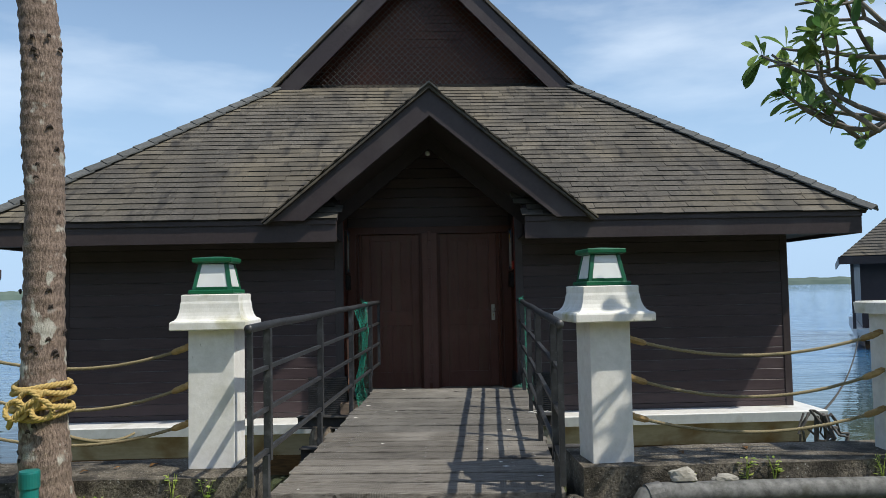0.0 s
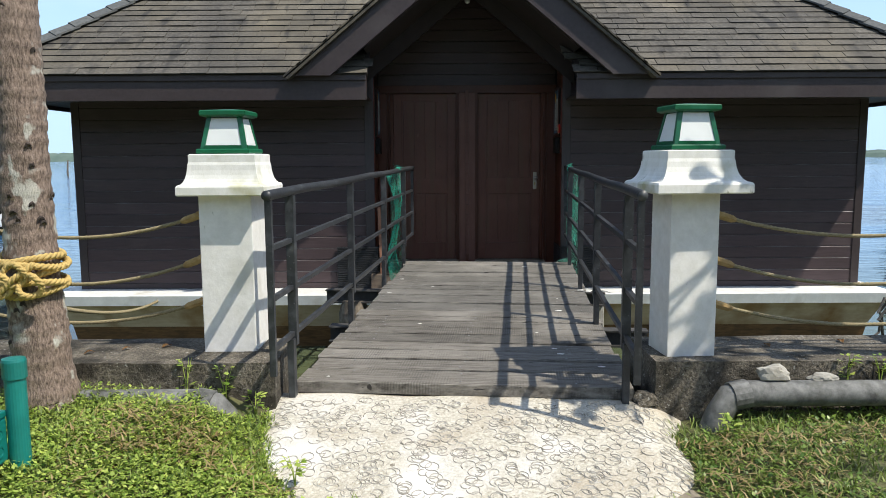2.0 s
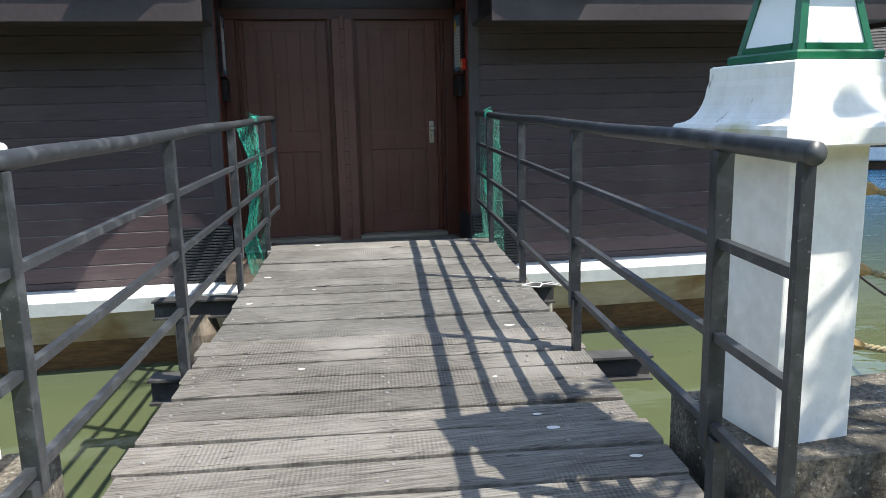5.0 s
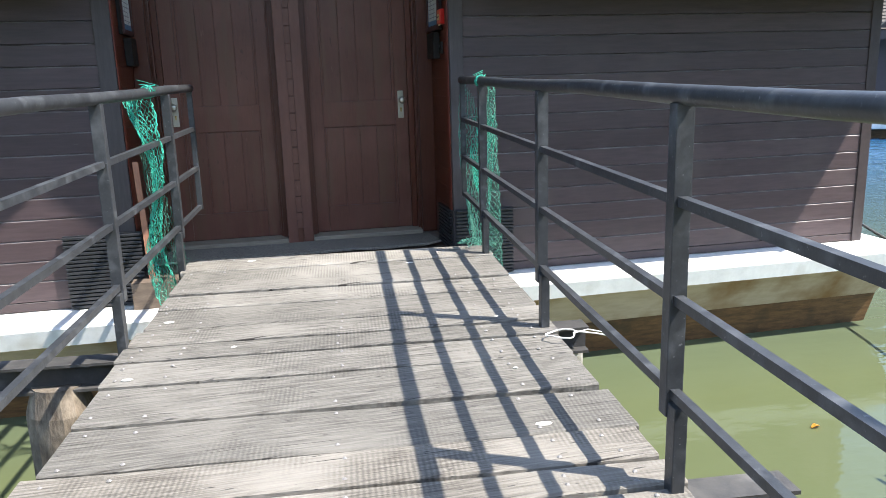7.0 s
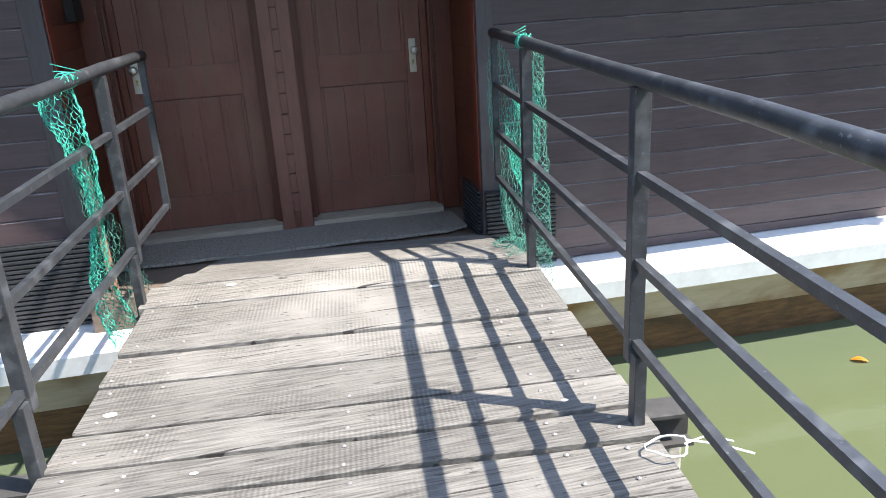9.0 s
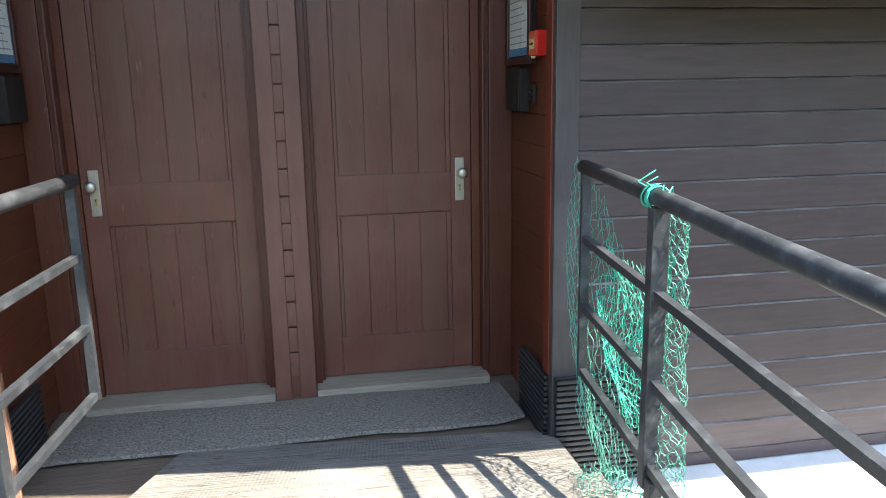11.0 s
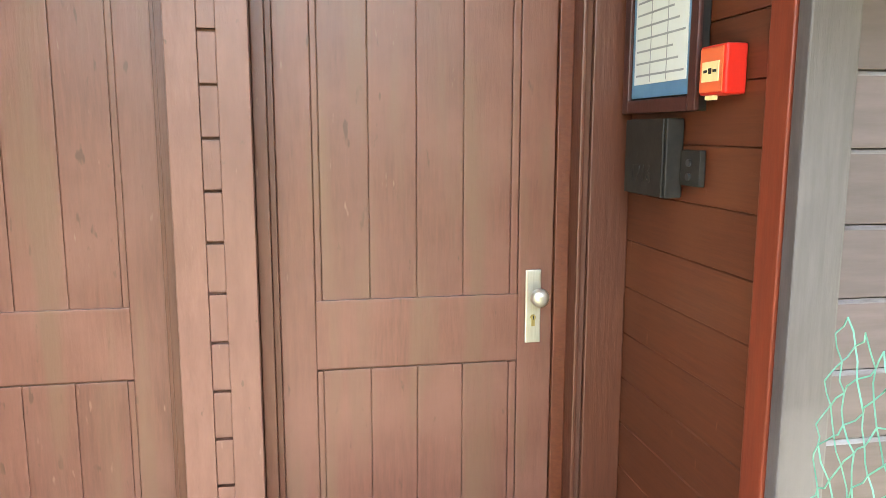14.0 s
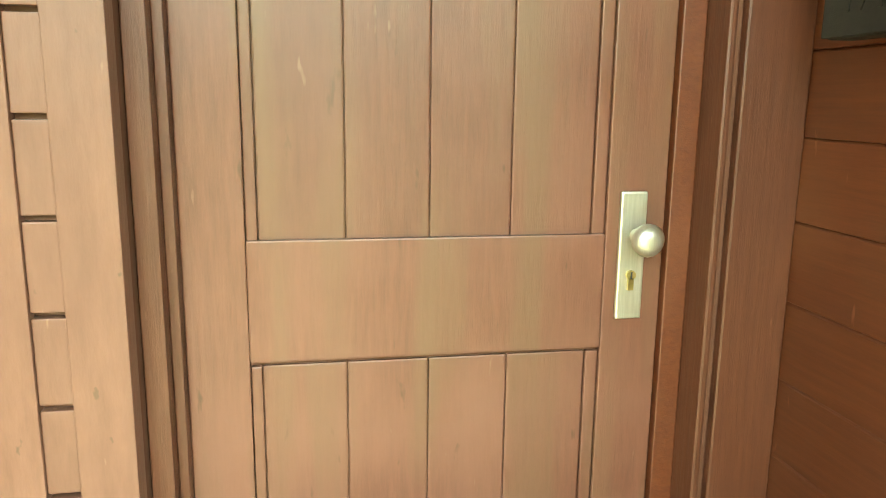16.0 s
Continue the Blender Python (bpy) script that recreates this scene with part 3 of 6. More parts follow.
board_bm = bmesh.new()
prism(board_bm, [(-0.5, 0, -0.0674), (-0.5, -0.0215, -0.0674), (-0.5, -0.024, -0.0655), (-0.5, -0.024, 0.0600), (-0.5, -0.0165, 0.0680), (-0.5, 0, 0.0680)], (1, 0, 0), 1.0)
board_bm.normal_update()
bmesh.ops.recalc_face_normals(board_bm, faces=board_bm.faces)
# upward bevels get the paler paint that stands in for caught light
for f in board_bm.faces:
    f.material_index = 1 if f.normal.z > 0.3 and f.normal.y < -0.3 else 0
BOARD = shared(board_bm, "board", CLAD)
BOARD.materials.append(WORNLITEDGE)
board_bm = bmesh.new()
prism(board_bm, [(-0.5, 0, -0.0690), (-0.5, -0.0170, -0.0690), (-0.5, -0.018, -0.0682), (-0.5, -0.018, 0.0645), (-0.5, -0.0140, 0.0690), (-0.5, 0, 0.0690)], (1, 0, 0), 1.0)
REDBOARD = shared(board_bm, "board", REDWOOD)

for name, sgn in (("wall_front_west", -1), ("wall_front_east", 1)):
    a, b = sorted((sgn * PORCH_X, sgn * WALL_X))
    lo, hi = sorted((sgn * (PORCH_X + (0.10 if sgn < 0 else 0.07)), sgn * (WALL_X - 0.09)))
    w = structure(name, boxed(a, b, FACE_Y + 0.012, FACE_Y + 0.11, -0.2, 2.25), CLAD, "dark brown horizontal timber cladding of the floating cottage", "wall")
    for k in range(16):
        z = SEAM0 + PITCH * (k + 0.5)
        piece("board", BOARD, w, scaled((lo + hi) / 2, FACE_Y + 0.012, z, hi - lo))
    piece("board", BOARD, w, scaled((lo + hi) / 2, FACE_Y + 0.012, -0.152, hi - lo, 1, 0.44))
    inner = PORCH_X - (0.004 if sgn < 0 else 0.030)
    part("corner_board", boxed(*sorted((sgn * inner, sgn * (inner + 0.104 - 0.004 * sgn))), FACE_Y - 0.026, FACE_Y + 0.011, -0.19, 2.62, bevel=0.005), CORNER, w, "weathered grey-brown corner board")
    part("corner_board", boxed(*sorted((sgn * (WALL_X - 0.09), sgn * (WALL_X + 0.004))), FACE_Y - 0.022, FACE_Y + 0.011, -0.19, 2.05, bevel=0.005), TRIM, w)
    # side of the porch
    s = structure(name.replace("front", "porch"), boxed(*sorted((sgn * (SIDE_X + 0.012), sgn * (SIDE_X + 0.09))), FACE_Y + 0.115, 0.0, -0.15, 2.95), REDWOOD,
                  "red-brown horizontal timber boards on the porch side wall", "wall")
    for k in range(20):
        z = SEAM0 + PITCH * (k + 0.5)
        piece("board", REDBOARD, s, pose(sgn * (SIDE_X + 0.014), -0.41, z, 0, 0, -90 * sgn) @ Matrix.Diagonal((0.74, 1, 1, 1)))
    part("edge_strip", boxed(*sorted((sgn * (inner - 0.006), sgn * (SIDE_X + 0.010))), FACE_Y + 0.013, FACE_Y + 0.085, -0.05, 2.62, bevel=0.004), REDEDGE, s, "bright red-brown edge strip")
    structure(name.replace("front", "side"), boxed(*sorted((sgn * (WALL_X - 0.1), sgn * WALL_X)), FACE_Y + 0.111, 8.6, -0.2, 2.25), CLAD, "dark timber side wall of the floating cottage", "wall")
structure("wall_back", boxed(-WALL_X + 0.101, WALL_X - 0.101, 8.5, 8.6, -0.2, 2.25), CLAD, "dark timber back wall of the floating cottage", "wall")

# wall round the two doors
# its dark colour carries the shade of the porch gable
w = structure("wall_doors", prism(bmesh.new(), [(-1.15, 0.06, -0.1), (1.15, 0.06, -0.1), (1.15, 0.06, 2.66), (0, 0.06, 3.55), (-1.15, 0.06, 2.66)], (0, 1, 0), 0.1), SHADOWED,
              "porch wall that holds the two doors, darkened for porch shade", "wall")
for k in range(9):
    z = 2.28 + PITCH * (k + 0.5)
    half = min(1.13, (3.50 - z) / 0.826)
    if half > 0.1:
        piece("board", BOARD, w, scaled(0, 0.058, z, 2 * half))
part("door_head", boxed(-1.142, 1.142, -0.06, 0.058, 2.175, 2.275, bevel=0.004), CASING, w)
structure("floor_porch", boxed(-1.155, 1.155, -1.06, 0.06, -0.187, -0.006), FLOORWOOD, "dark worn timber porch floor", "floor")
mat = thing("door_mat", "thin grey carpet mat on the porch floor", "mat", (0, -0.45, -0.004))
bm = bmesh.new()
for i in range(17):
    x = -1.06 + 2.10 * i / 16
    lift = 0.012 + (0.02 if i == 16 else 0.0) + 0.004 * math.sin(i * 1.9)
    for y, z in ((-0.215, lift + 0.022), (0.27, 0.014), (0.27, 0.0), (-0.215, lift + 0.004)):
        bm.verts.new((x, y + 0.012 * math.sin(i * 0.8), z))
bm.verts.ensure_lookup_table()
for i in range(16):
    for k in range(4):
        bm.faces.new((bm.verts[4 * i + k], bm.verts[4 * i + (k + 1) % 4], bm.verts[4 * i + 4 + (k + 1) % 4], bm.verts[4 * i + 4 + k]))
part("carpet", bm, MAT, mat)

# post between the doors, with its row of let-in blocks
p = structure("door_post", boxed(-0.098, 0.098, -0.119, 0.058, -0.005, 2.174), GROOVE, "brown painted post between the doors with a toothed strip", "post")
for sgn in (-1, 1):
    part("post_board", boxed(*sorted((sgn * 0.0225, sgn * 0.10)), -0.142, -0.096, -0.004, 2.174, bevel=0.0022), POSTWOOD, p)
block = shared(boxed(-0.0222, 0.0222, -0.136, -0.096, -0.0615, 0.0615, bevel=0.0022), "block", POSTWOOD)
for k in range(17):
    z = 0.374 + 0.1311 * (k - 2.5)
    if 0.05 < z < 2.15:
        piece("block", block, p, pose(0, 0, z))


def door(name, sgn, label):
    """A framed plank door with its casing; sgn mirrors it."""
    def bx(x0, x1, y0, y1, z0, z1, bevel=0.0):
        return boxed(*sorted((sgn * x0, sgn * x1)), y0, y1, z0, z1, bevel=bevel)
    d = structure(name, bx(0.1505, 0.9395, 0.0145, 0.045, 0.0455, 2.1715), GROOVE, label, "door")
    for x0, x1 in ((0.150, 0.247), (0.836, 0.940)):
        part("stile", bx(x0, x1, 0.0, 0.0215, 0.045, 2.172, 0.003), DOORWOOD, d)
    for z0, z1 in ((0.045, 0.255), (0.90, 1.10), (2.08, 2.172)):
        part("rail", bx(0.2472, 0.8358, 0.0, 0.0215, z0, z1, 0.003), DOORWOOD, d)
    edges = (0.2475, 0.266, 0.402, 0.537, 0.672, 0.812, 0.8355)
    for z0, z1 in ((0.2450, 0.8930), (1.0900, 2.0900)):
        for a, b in zip(edges, edges[1:]):
            thin = b - a < 0.04
            part("bead" if thin else "panel_plank", bx(a + 0.0007, b - 0.0007, 0.005 if thin else 0.009, 0.0218, z0, z1, 0.003), DOORWOOD, d)
    # lock plate, knob and cylinder
    lock = part("lock_plate", bx(0.857, 0.904, -0.009, -0.0005, 0.952, 1.172, 0.0035), STEEL, d, "pale brushed metal lock plate")
    bm = bmesh.new()
    profile = [(0.012, 0.0), (0.012, 0.022), (0.020, 0.028), (0.0265, 0.040), (0.0275, 0.050), (0.022, 0.060), (0.010, 0.065)]
    spin(bm, profile, (0, 0), 20)
    bmesh.ops.transform(bm, matrix=pose(sgn * 0.886, -0.0095, 1.098, 90), verts=bm.verts)
    part("knob", bm, STEEL, lock, "round metal door knob", True)
    bm = bmesh.new()
    spin(bm, [(0.0085, 0.0), (0.0085, 0.005)], (0, 0), 14)
    bmesh.ops.transform(bm, matrix=pose(sgn * 0.880, -0.0095, 1.030, 90), verts=bm.verts)
    box(bm, sgn * 0.880 - 0.005, sgn * 0.880 + 0.005, -0.0145, -0.0095, 1.004, 1.026)
    part("cylinder", bm, BRASS, lock, "brass keyhole cylinder")
    part("keyhole", bx(0.8785, 0.8815, -0.0152, -0.0146, 1.024, 1.036), DARKHOLE, lock)
    # frame and casing
    part("frame", bx(0.9425, 0.9843, -0.012, 0.058, 0.0, 2.174, 0.003), REDWOOD, d, "red-brown door frame")
    part("casing", bx(0.9845, 1.000, -0.078, 0.058, 0.0, 2.174, 0.005), CASING, d)
    part("casing", bx(1.0002, 1.0223, -0.052, 0.058, 0.0, 2.174, 0.003), GROOVE, d)
    part("casing", bx(1.0225, 1.142, -0.066, 0.058, 0.0, 2.174, 0.005), CASING, d)
    part("frame", bx(0.1002, 0.1335, -0.066, 0.058, 0.0, 2.174, 0.002), CASING, d)
    part("frame", bx(0.1337, 0.1498, -0.030, 0.058, 0.0, 2.174, 0.002), CASING, d)
    part("sill", bx(0.103, 1.000, -0.165, 0.020, -0.004, 0.040, 0.006), SILL, d, "pale worn timber door sill")
    return d


door("door_1", 1, "closed brown plank door with a metal knob")
door("door_2", -1, "closed brown plank door, mirrored, with a metal knob")

# ---- hull ----
hull = thing("cottage_hull", "white flat-decked pontoon hull with rusty brown stains", "hull", (0, 4, WATER_Z), 0, "", "structure")


def ring_stack(levels):
    """Rectangles of (x half, y front, y back, z), joined upward."""
    bm = bmesh.new()
    rings = [[bm.verts.new(q) for q in ((-x, y0, z), (x, y0, z), (x, y1, z), (-x, y1, z))] for x, y0, y1, z in levels]
    for r, q in zip(rings, rings[1:]):
        for k in range(4):
            bm.faces.new((r[k], r[(k + 1) % 4], q[(k + 1) % 4], q[k]))
    bm.faces.new(rings[0][::-1])
    bm.faces.new(rings[-1])
    for v in bm.verts:
        v.co -= Vector((0, 4, WATER_Z))
    return bm


part("gunwale", ring_stack([(4.86, -1.29, 9.0, -0.315), (4.88, -1.31, 9.02, -0.20), (4.86, -1.29, 9.0, -0.188)]), HULLWHITE, hull, "white painted gunwale")
part("hull_side", ring_stack([(4.70, -1.04, 8.7, -0.62), (4.80, -1.22, 8.9, -0.316)]), HULL, hull, "cream hull side with rust streaks")
part("algae_band", ring_stack([(4.60, -0.94, 8.6, -1.2), (4.705, -1.045, 8.705, -0.615)]), ALGAE, hull, "brown algae band at the waterline")

# ---- roof ----
EAVE_Z, EAVE_Y, EAVE_X = 2.246, -1.72, 5.24
TOP_Y, TOP_Z, TOP_X = 1.85, 4.75, 2.45
APEX_Z = 7.25
BACK_Y, BACK_TOP_Y = 9.2, 5.9
PORCH_APEX, PORCH_SLOPE = 3.751, 0.828
roof = thing("roof", "hipped roof of weathered grey-brown shingles with a gablet", "roof", (0, 4, 2.2), 0, "", "structure")
UNROOF = Matrix.Translation((0, -4, -2.2))


def roof_part(name, bm, material, label=""):
    bmesh.ops.transform(bm, matrix=UNROOF, verts=bm.verts)
    return part(name, bm, material, roof, label)


def under_porch(x, z):
    return abs(x) < 1.13 and z < PORCH_APEX - PORCH_SLOPE * abs(x) + 0.02


def front(s, x):
    """A place on the front slope: s from the eave (0) to the gablet (1)."""
    return Vector((x, EAVE_Y + (TOP_Y - EAVE_Y) * s, EAVE_Z + (TOP_Z - EAVE_Z) * s))


# decking under the front shingles, open over the porch
bm = bmesh.new()
rows = 31
for i in range(rows):
    s0, s1 = i / rows, (i + 1) / rows
    cols = [-EAVE_X] + [-1.2 + 0.1 * k for k in range(25)] + [EAVE_X]
    for a, b in zip(cols, cols[1:]):
        if under_porch((a + b) / 2, front((s0 + s1) / 2, 0).z):
            continue
        q = []
        for s, x in ((s0, a), (s0, b), (s1, b), (s1, a)):
            lim = EAVE_X + (TOP_X - EAVE_X) * s
            q.append(front(s, max(-lim, min(lim, x))))
        prism(bm, q, (0, 0.595, -0.804), 0.04)
roof_part("decking", bm, SHADOWED)
# the other slopes
bm = bmesh.new()
for quad in (
    [(EAVE_X, EAVE_Y, EAVE_Z), (EAVE_X, BACK_Y, EAVE_Z), (TOP_X, BACK_TOP_Y, TOP_Z), (TOP_X, TOP_Y, TOP_Z)],
    [(-EAVE_X, BACK_Y, EAVE_Z), (-EAVE_X, EAVE_Y, EAVE_Z), (-TOP_X, TOP_Y, TOP_Z), (-TOP_X, BACK_TOP_Y, TOP_Z)],
    [(EAVE_X, BACK_Y, EAVE_Z), (-EAVE_X, BACK_Y, EAVE_Z), (-TOP_X, BACK_TOP_Y, TOP_Z), (TOP_X, BACK_TOP_Y, TOP_Z)],
):
    way = (Vector(quad[1]) - Vector(quad[0])).cross(Vector(quad[3]) - Vector(quad[0])).normalized()
    prism(bm, quad, way, 0.03)
roof_part("slope", bm, SHINGLE)
bm = bmesh.new()
for sgn in (-1, 1):
    quad = [(sgn * (TOP_X + 0.06), TOP_Y - 0.10, TOP_Z - 0.03), (sgn * (TOP_X + 0.06), BACK_TOP_Y + 0.1, TOP_Z - 0.03), (0, BACK_TOP_Y + 0.1, APEX_Z), (0, TOP_Y - 0.10, APEX_Z)]
    prism(bm, quad, (sgn * 0.7, 0, 0.7), 0.05)
roof_part("upper_slope", bm, SHINGLE)
for y, sgn in ((TOP_Y - 0.06, 1), (BACK_TOP_Y + 0.06, -1)):
    for side in (-1, 1):
        bm = prism(bmesh.new(), [(side * (TOP_X + 0.01), y, TOP_Z - 0.03), (0, y, APEX_Z), (0, y, APEX_Z - 0.40), (side * (TOP_X - 0.37), y, TOP_Z - 0.03)], (0, sgn, 0), 0.05)
        roof_part("bargeboard", bm, TRIM, "brown gablet bargeboard")
bm = prism(bmesh.new(), [(-TOP_X + 0.2, TOP_Y + 0.45, TOP_Z - 0.25), (TOP_X - 0.2, TOP_Y + 0.45, TOP_Z - 0.25), (0, TOP_Y + 0.45, APEX_Z - 0.2)], (0, 1, 0), 0.06)
roof_part("gablet_wall", bm, REDWOOD, "red-brown boarded gablet wall behind wire mesh")
bm = bmesh.new()
for k in range(-1, 17):
    z = TOP_Z + 0.14 * k
    half = (APEX_Z - z) * 0.98 - 0.22
    if half > 0.1:
        box(bm, -half, half, TOP_Y + 0.43, TOP_Y + 0.449, z, z + 0.128)
roof_part("gablet_board", bm, REDWOOD)
# roof carries on up to the gablet wall
bm = prism(bmesh.new(), [(-TOP_X + 0.05, TOP_Y, TOP_Z - 0.03), (TOP_X - 0.05, TOP_Y, TOP_Z - 0.03), (TOP_X - 0.4, TOP_Y + 0.45, TOP_Z + 0.20), (-TOP_X + 0.4, TOP_Y + 0.45, TOP_Z + 0.20)], (0, 0, -1), 0.03)
roof_part("apron", bm, SHINGLE)
# diamond wire mesh in the gablet
verts, faces = [], []
y = TOP_Y + 0.12


def wire(a, b, r=0.006):
    d = Vector((b[0] - a[0], b[1] - a[1])).normalized()
    nx, nz = -d.y * r, d.x * r
    i = len(verts)
    for px, pz in (a, b):
        verts.extend([(px + nx, y - 4, pz + nz - 2.2), (px - nx, y - 4, pz - nz - 2.2), (px, y - r * 1.7 - 4, pz - 2.2)])
    faces.extend([(i, i + 1, i + 4, i + 3), (i + 1, i + 2, i + 5, i + 4), (i + 2, i, i + 3, i + 5)])


def mesh_half(z):
    return (APEX_Z - 0.35 - z) * (TOP_X / (APEX_Z - TOP_Z))


step, z0 = 0.105, TOP_Z - 0.02
for k in range(-60, 61):
    for slope in (1.25, -1.25):
        line = []
        for i in range(200):
            z = z0 + i * 0.0125
            x = k * step + slope * (z - z0) * 0.8
            if abs(x) < mesh_half(z):
                line.append((x, z))
        if len(line) > 2:
            wire(line[0], line[-1])
soup("wire_mesh", verts, faces, WIRE, roof, "diamond wire mesh over the gablet", "")

# fascias and soffits
for sgn in (-1, 1):
    a, b = sorted((sgn * 1.11, sgn * (EAVE_X - 0.06)))
    roof_part("fascia", boxed(a, b, EAVE_Y + 0.02, EAVE_Y + 0.06, 1.973, 2.211, bevel=0.004), TRIM, "dark brown eave fascia board")
    roof_part("drip_board", boxed(a, b, EAVE_Y + 0.0, EAVE_Y + 0.0195, 2.178, 2.238, bevel=0.003), TRIM)
    a, b = sorted((sgn * (EAVE_X - 0.10), sgn * (EAVE_X - 0.06)))
    roof_part("fascia", boxed(a, b, EAVE_Y + 0.062, BACK_Y - 0.06, 1.973, 2.211), TRIM)
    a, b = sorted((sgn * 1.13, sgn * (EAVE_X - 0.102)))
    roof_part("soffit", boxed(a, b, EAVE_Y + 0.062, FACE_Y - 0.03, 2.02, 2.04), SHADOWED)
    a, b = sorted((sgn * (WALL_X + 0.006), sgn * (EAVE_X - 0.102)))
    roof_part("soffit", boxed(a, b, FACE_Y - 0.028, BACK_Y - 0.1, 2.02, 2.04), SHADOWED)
roof_part("fascia", boxed(-EAVE_X + 0.1, EAVE_X - 0.1, BACK_Y - 0.1, BACK_Y - 0.06, 1.973, 2.211), TRIM)

# porch gable
for sgn in (-1, 1):
    bm = prism(bmesh.new(), [(sgn * 1.85, -1.80, 2.219), (0, -1.80, PORCH_APEX), (0, -1.80, PORCH_APEX - 0.312), (sgn * 1.474, -1.80, 2.219)], (0, 1, 0), 0.055)
    roof_part("bargeboard", bm, TRIM, "dark brown porch bargeboard")
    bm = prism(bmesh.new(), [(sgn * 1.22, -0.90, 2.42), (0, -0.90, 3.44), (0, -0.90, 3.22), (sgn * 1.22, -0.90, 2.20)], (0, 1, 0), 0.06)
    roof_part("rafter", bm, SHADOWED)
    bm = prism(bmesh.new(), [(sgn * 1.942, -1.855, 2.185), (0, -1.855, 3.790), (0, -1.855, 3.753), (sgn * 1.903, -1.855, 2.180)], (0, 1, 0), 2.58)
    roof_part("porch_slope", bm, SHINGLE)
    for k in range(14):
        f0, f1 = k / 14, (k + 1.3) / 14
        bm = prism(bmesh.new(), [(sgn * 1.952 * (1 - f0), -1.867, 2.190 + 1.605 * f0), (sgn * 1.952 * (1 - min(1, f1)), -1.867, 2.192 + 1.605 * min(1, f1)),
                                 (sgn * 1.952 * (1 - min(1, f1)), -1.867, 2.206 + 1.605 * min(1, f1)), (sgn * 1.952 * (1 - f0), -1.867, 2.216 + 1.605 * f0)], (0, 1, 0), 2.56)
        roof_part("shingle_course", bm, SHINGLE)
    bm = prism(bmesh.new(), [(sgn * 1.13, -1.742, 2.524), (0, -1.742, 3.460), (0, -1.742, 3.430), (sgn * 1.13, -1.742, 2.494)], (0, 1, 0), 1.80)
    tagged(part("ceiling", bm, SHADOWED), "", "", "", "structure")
bm = prism(bmesh.new(), [(-0.11, -1.885, 3.716), (0, -1.885, 3.813), (0.11, -1.885, 3.716), (0.11, -1.885, 3.736), (0, -1.885, 3.833), (-0.11, -1.885, 3.736)], (0, 1, 0), 2.66)
roof_part("ridge_cap", bm, HIPCAP)

# hip caps
cap_bm = prism(bmesh.new(), [(-0.105, -0.16, -0.03), (0, -0.16, 0.022), (0.105, -0.16, -0.03), (0.105, -0.16, -0.012), (0, -0.16, 0.044), (-0.105, -0.16, -0.012)], (0, 1, 0), 0.32)
CAP = shared(cap_bm, "hip_cap", HIPCAP)
for sgn in (-1, 1):
    a, b = Vector((sgn * (EAVE_X + 0.05), EAVE_Y - 0.04, EAVE_Z + 0.02)), Vector((sgn * TOP_X, TOP_Y, TOP_Z + 0.04))
    d = (b - a).normalized()
    yaw, rise = math.degrees(math.atan2(-d.x, d.y)), math.degrees(math.asin(d.z))
    count = int((b - a).length / 0.26)
    for k in range(count):
        c = a.lerp(b, (k + 0.5) / count) - Vector((0, 4, 2.2))
        piece("hip_cap", CAP, roof, pose(*c, 0, 0, yaw) @ pose(0, 0, 0, rise - 3))

# front shingles: those nearest the walk one by one, the rest joined
slope_len = math.hypot(TOP_Y - EAVE_Y, TOP_Z - EAVE_Z)
tilt = math.degrees(math.atan2(TOP_Z - EAVE_Z, TOP_Y - EAVE_Y))
sh = bmesh.new()
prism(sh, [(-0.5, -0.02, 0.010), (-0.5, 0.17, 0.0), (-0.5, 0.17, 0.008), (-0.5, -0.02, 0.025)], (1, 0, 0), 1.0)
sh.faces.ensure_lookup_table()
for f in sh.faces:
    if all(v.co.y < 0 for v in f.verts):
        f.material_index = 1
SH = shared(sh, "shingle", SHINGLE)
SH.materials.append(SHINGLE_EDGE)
rng = random.Random(11)
rest_v, rest_f = [], []
unit = [Vector((sx, y, z)) for sx in (-0.5, 0.5) for y, z in ((-0.02, 0.010), (0.17, 0.0), (0.17, 0.008), (-0.02, 0.025))]
unit_f = [(0, 1, 2, 3), (7, 6, 5, 4), (0, 4, 5, 1), (1, 5, 6, 2), (2, 6, 7, 3), (3, 7, 4, 0)]
nearest = 0
for i in range(rows):
    s = i / rows
    lim = EAVE_X + (TOP_X - EAVE_X) * s
    x = -lim + rng.uniform(0.0, 0.2) - 0.15
    while x < lim:
        w = rng.uniform(0.25, 0.30)
        a, b = max(x, -lim), min(x + w, lim)
        x += w
        if b - a < 0.03 or under_porch((a + b) / 2, front(s, 0).z + 0.05):
            continue
        c = front(s, (a + b) / 2) - Vector((0, 4, 2.2))
        m = pose(*c, tilt + rng.uniform(-0.35, 0.35), rng.uniform(-0.3, 0.3), 0) @ Matrix.Diagonal((b - a - 0.005, 1, rng.uniform(0.8, 1.1), 1))
        if i < 10 and nearest < 300 and abs(c.x) < 4.4:
            nearest += 1
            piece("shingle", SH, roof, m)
        else:
            k = len(rest_v)
            rest_v += [tuple(m @ u) for u in unit]
            rest_f += [tuple(k + j for j in q) for q in unit_f]
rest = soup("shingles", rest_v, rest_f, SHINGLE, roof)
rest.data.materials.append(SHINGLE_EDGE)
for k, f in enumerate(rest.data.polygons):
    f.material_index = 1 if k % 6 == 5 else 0

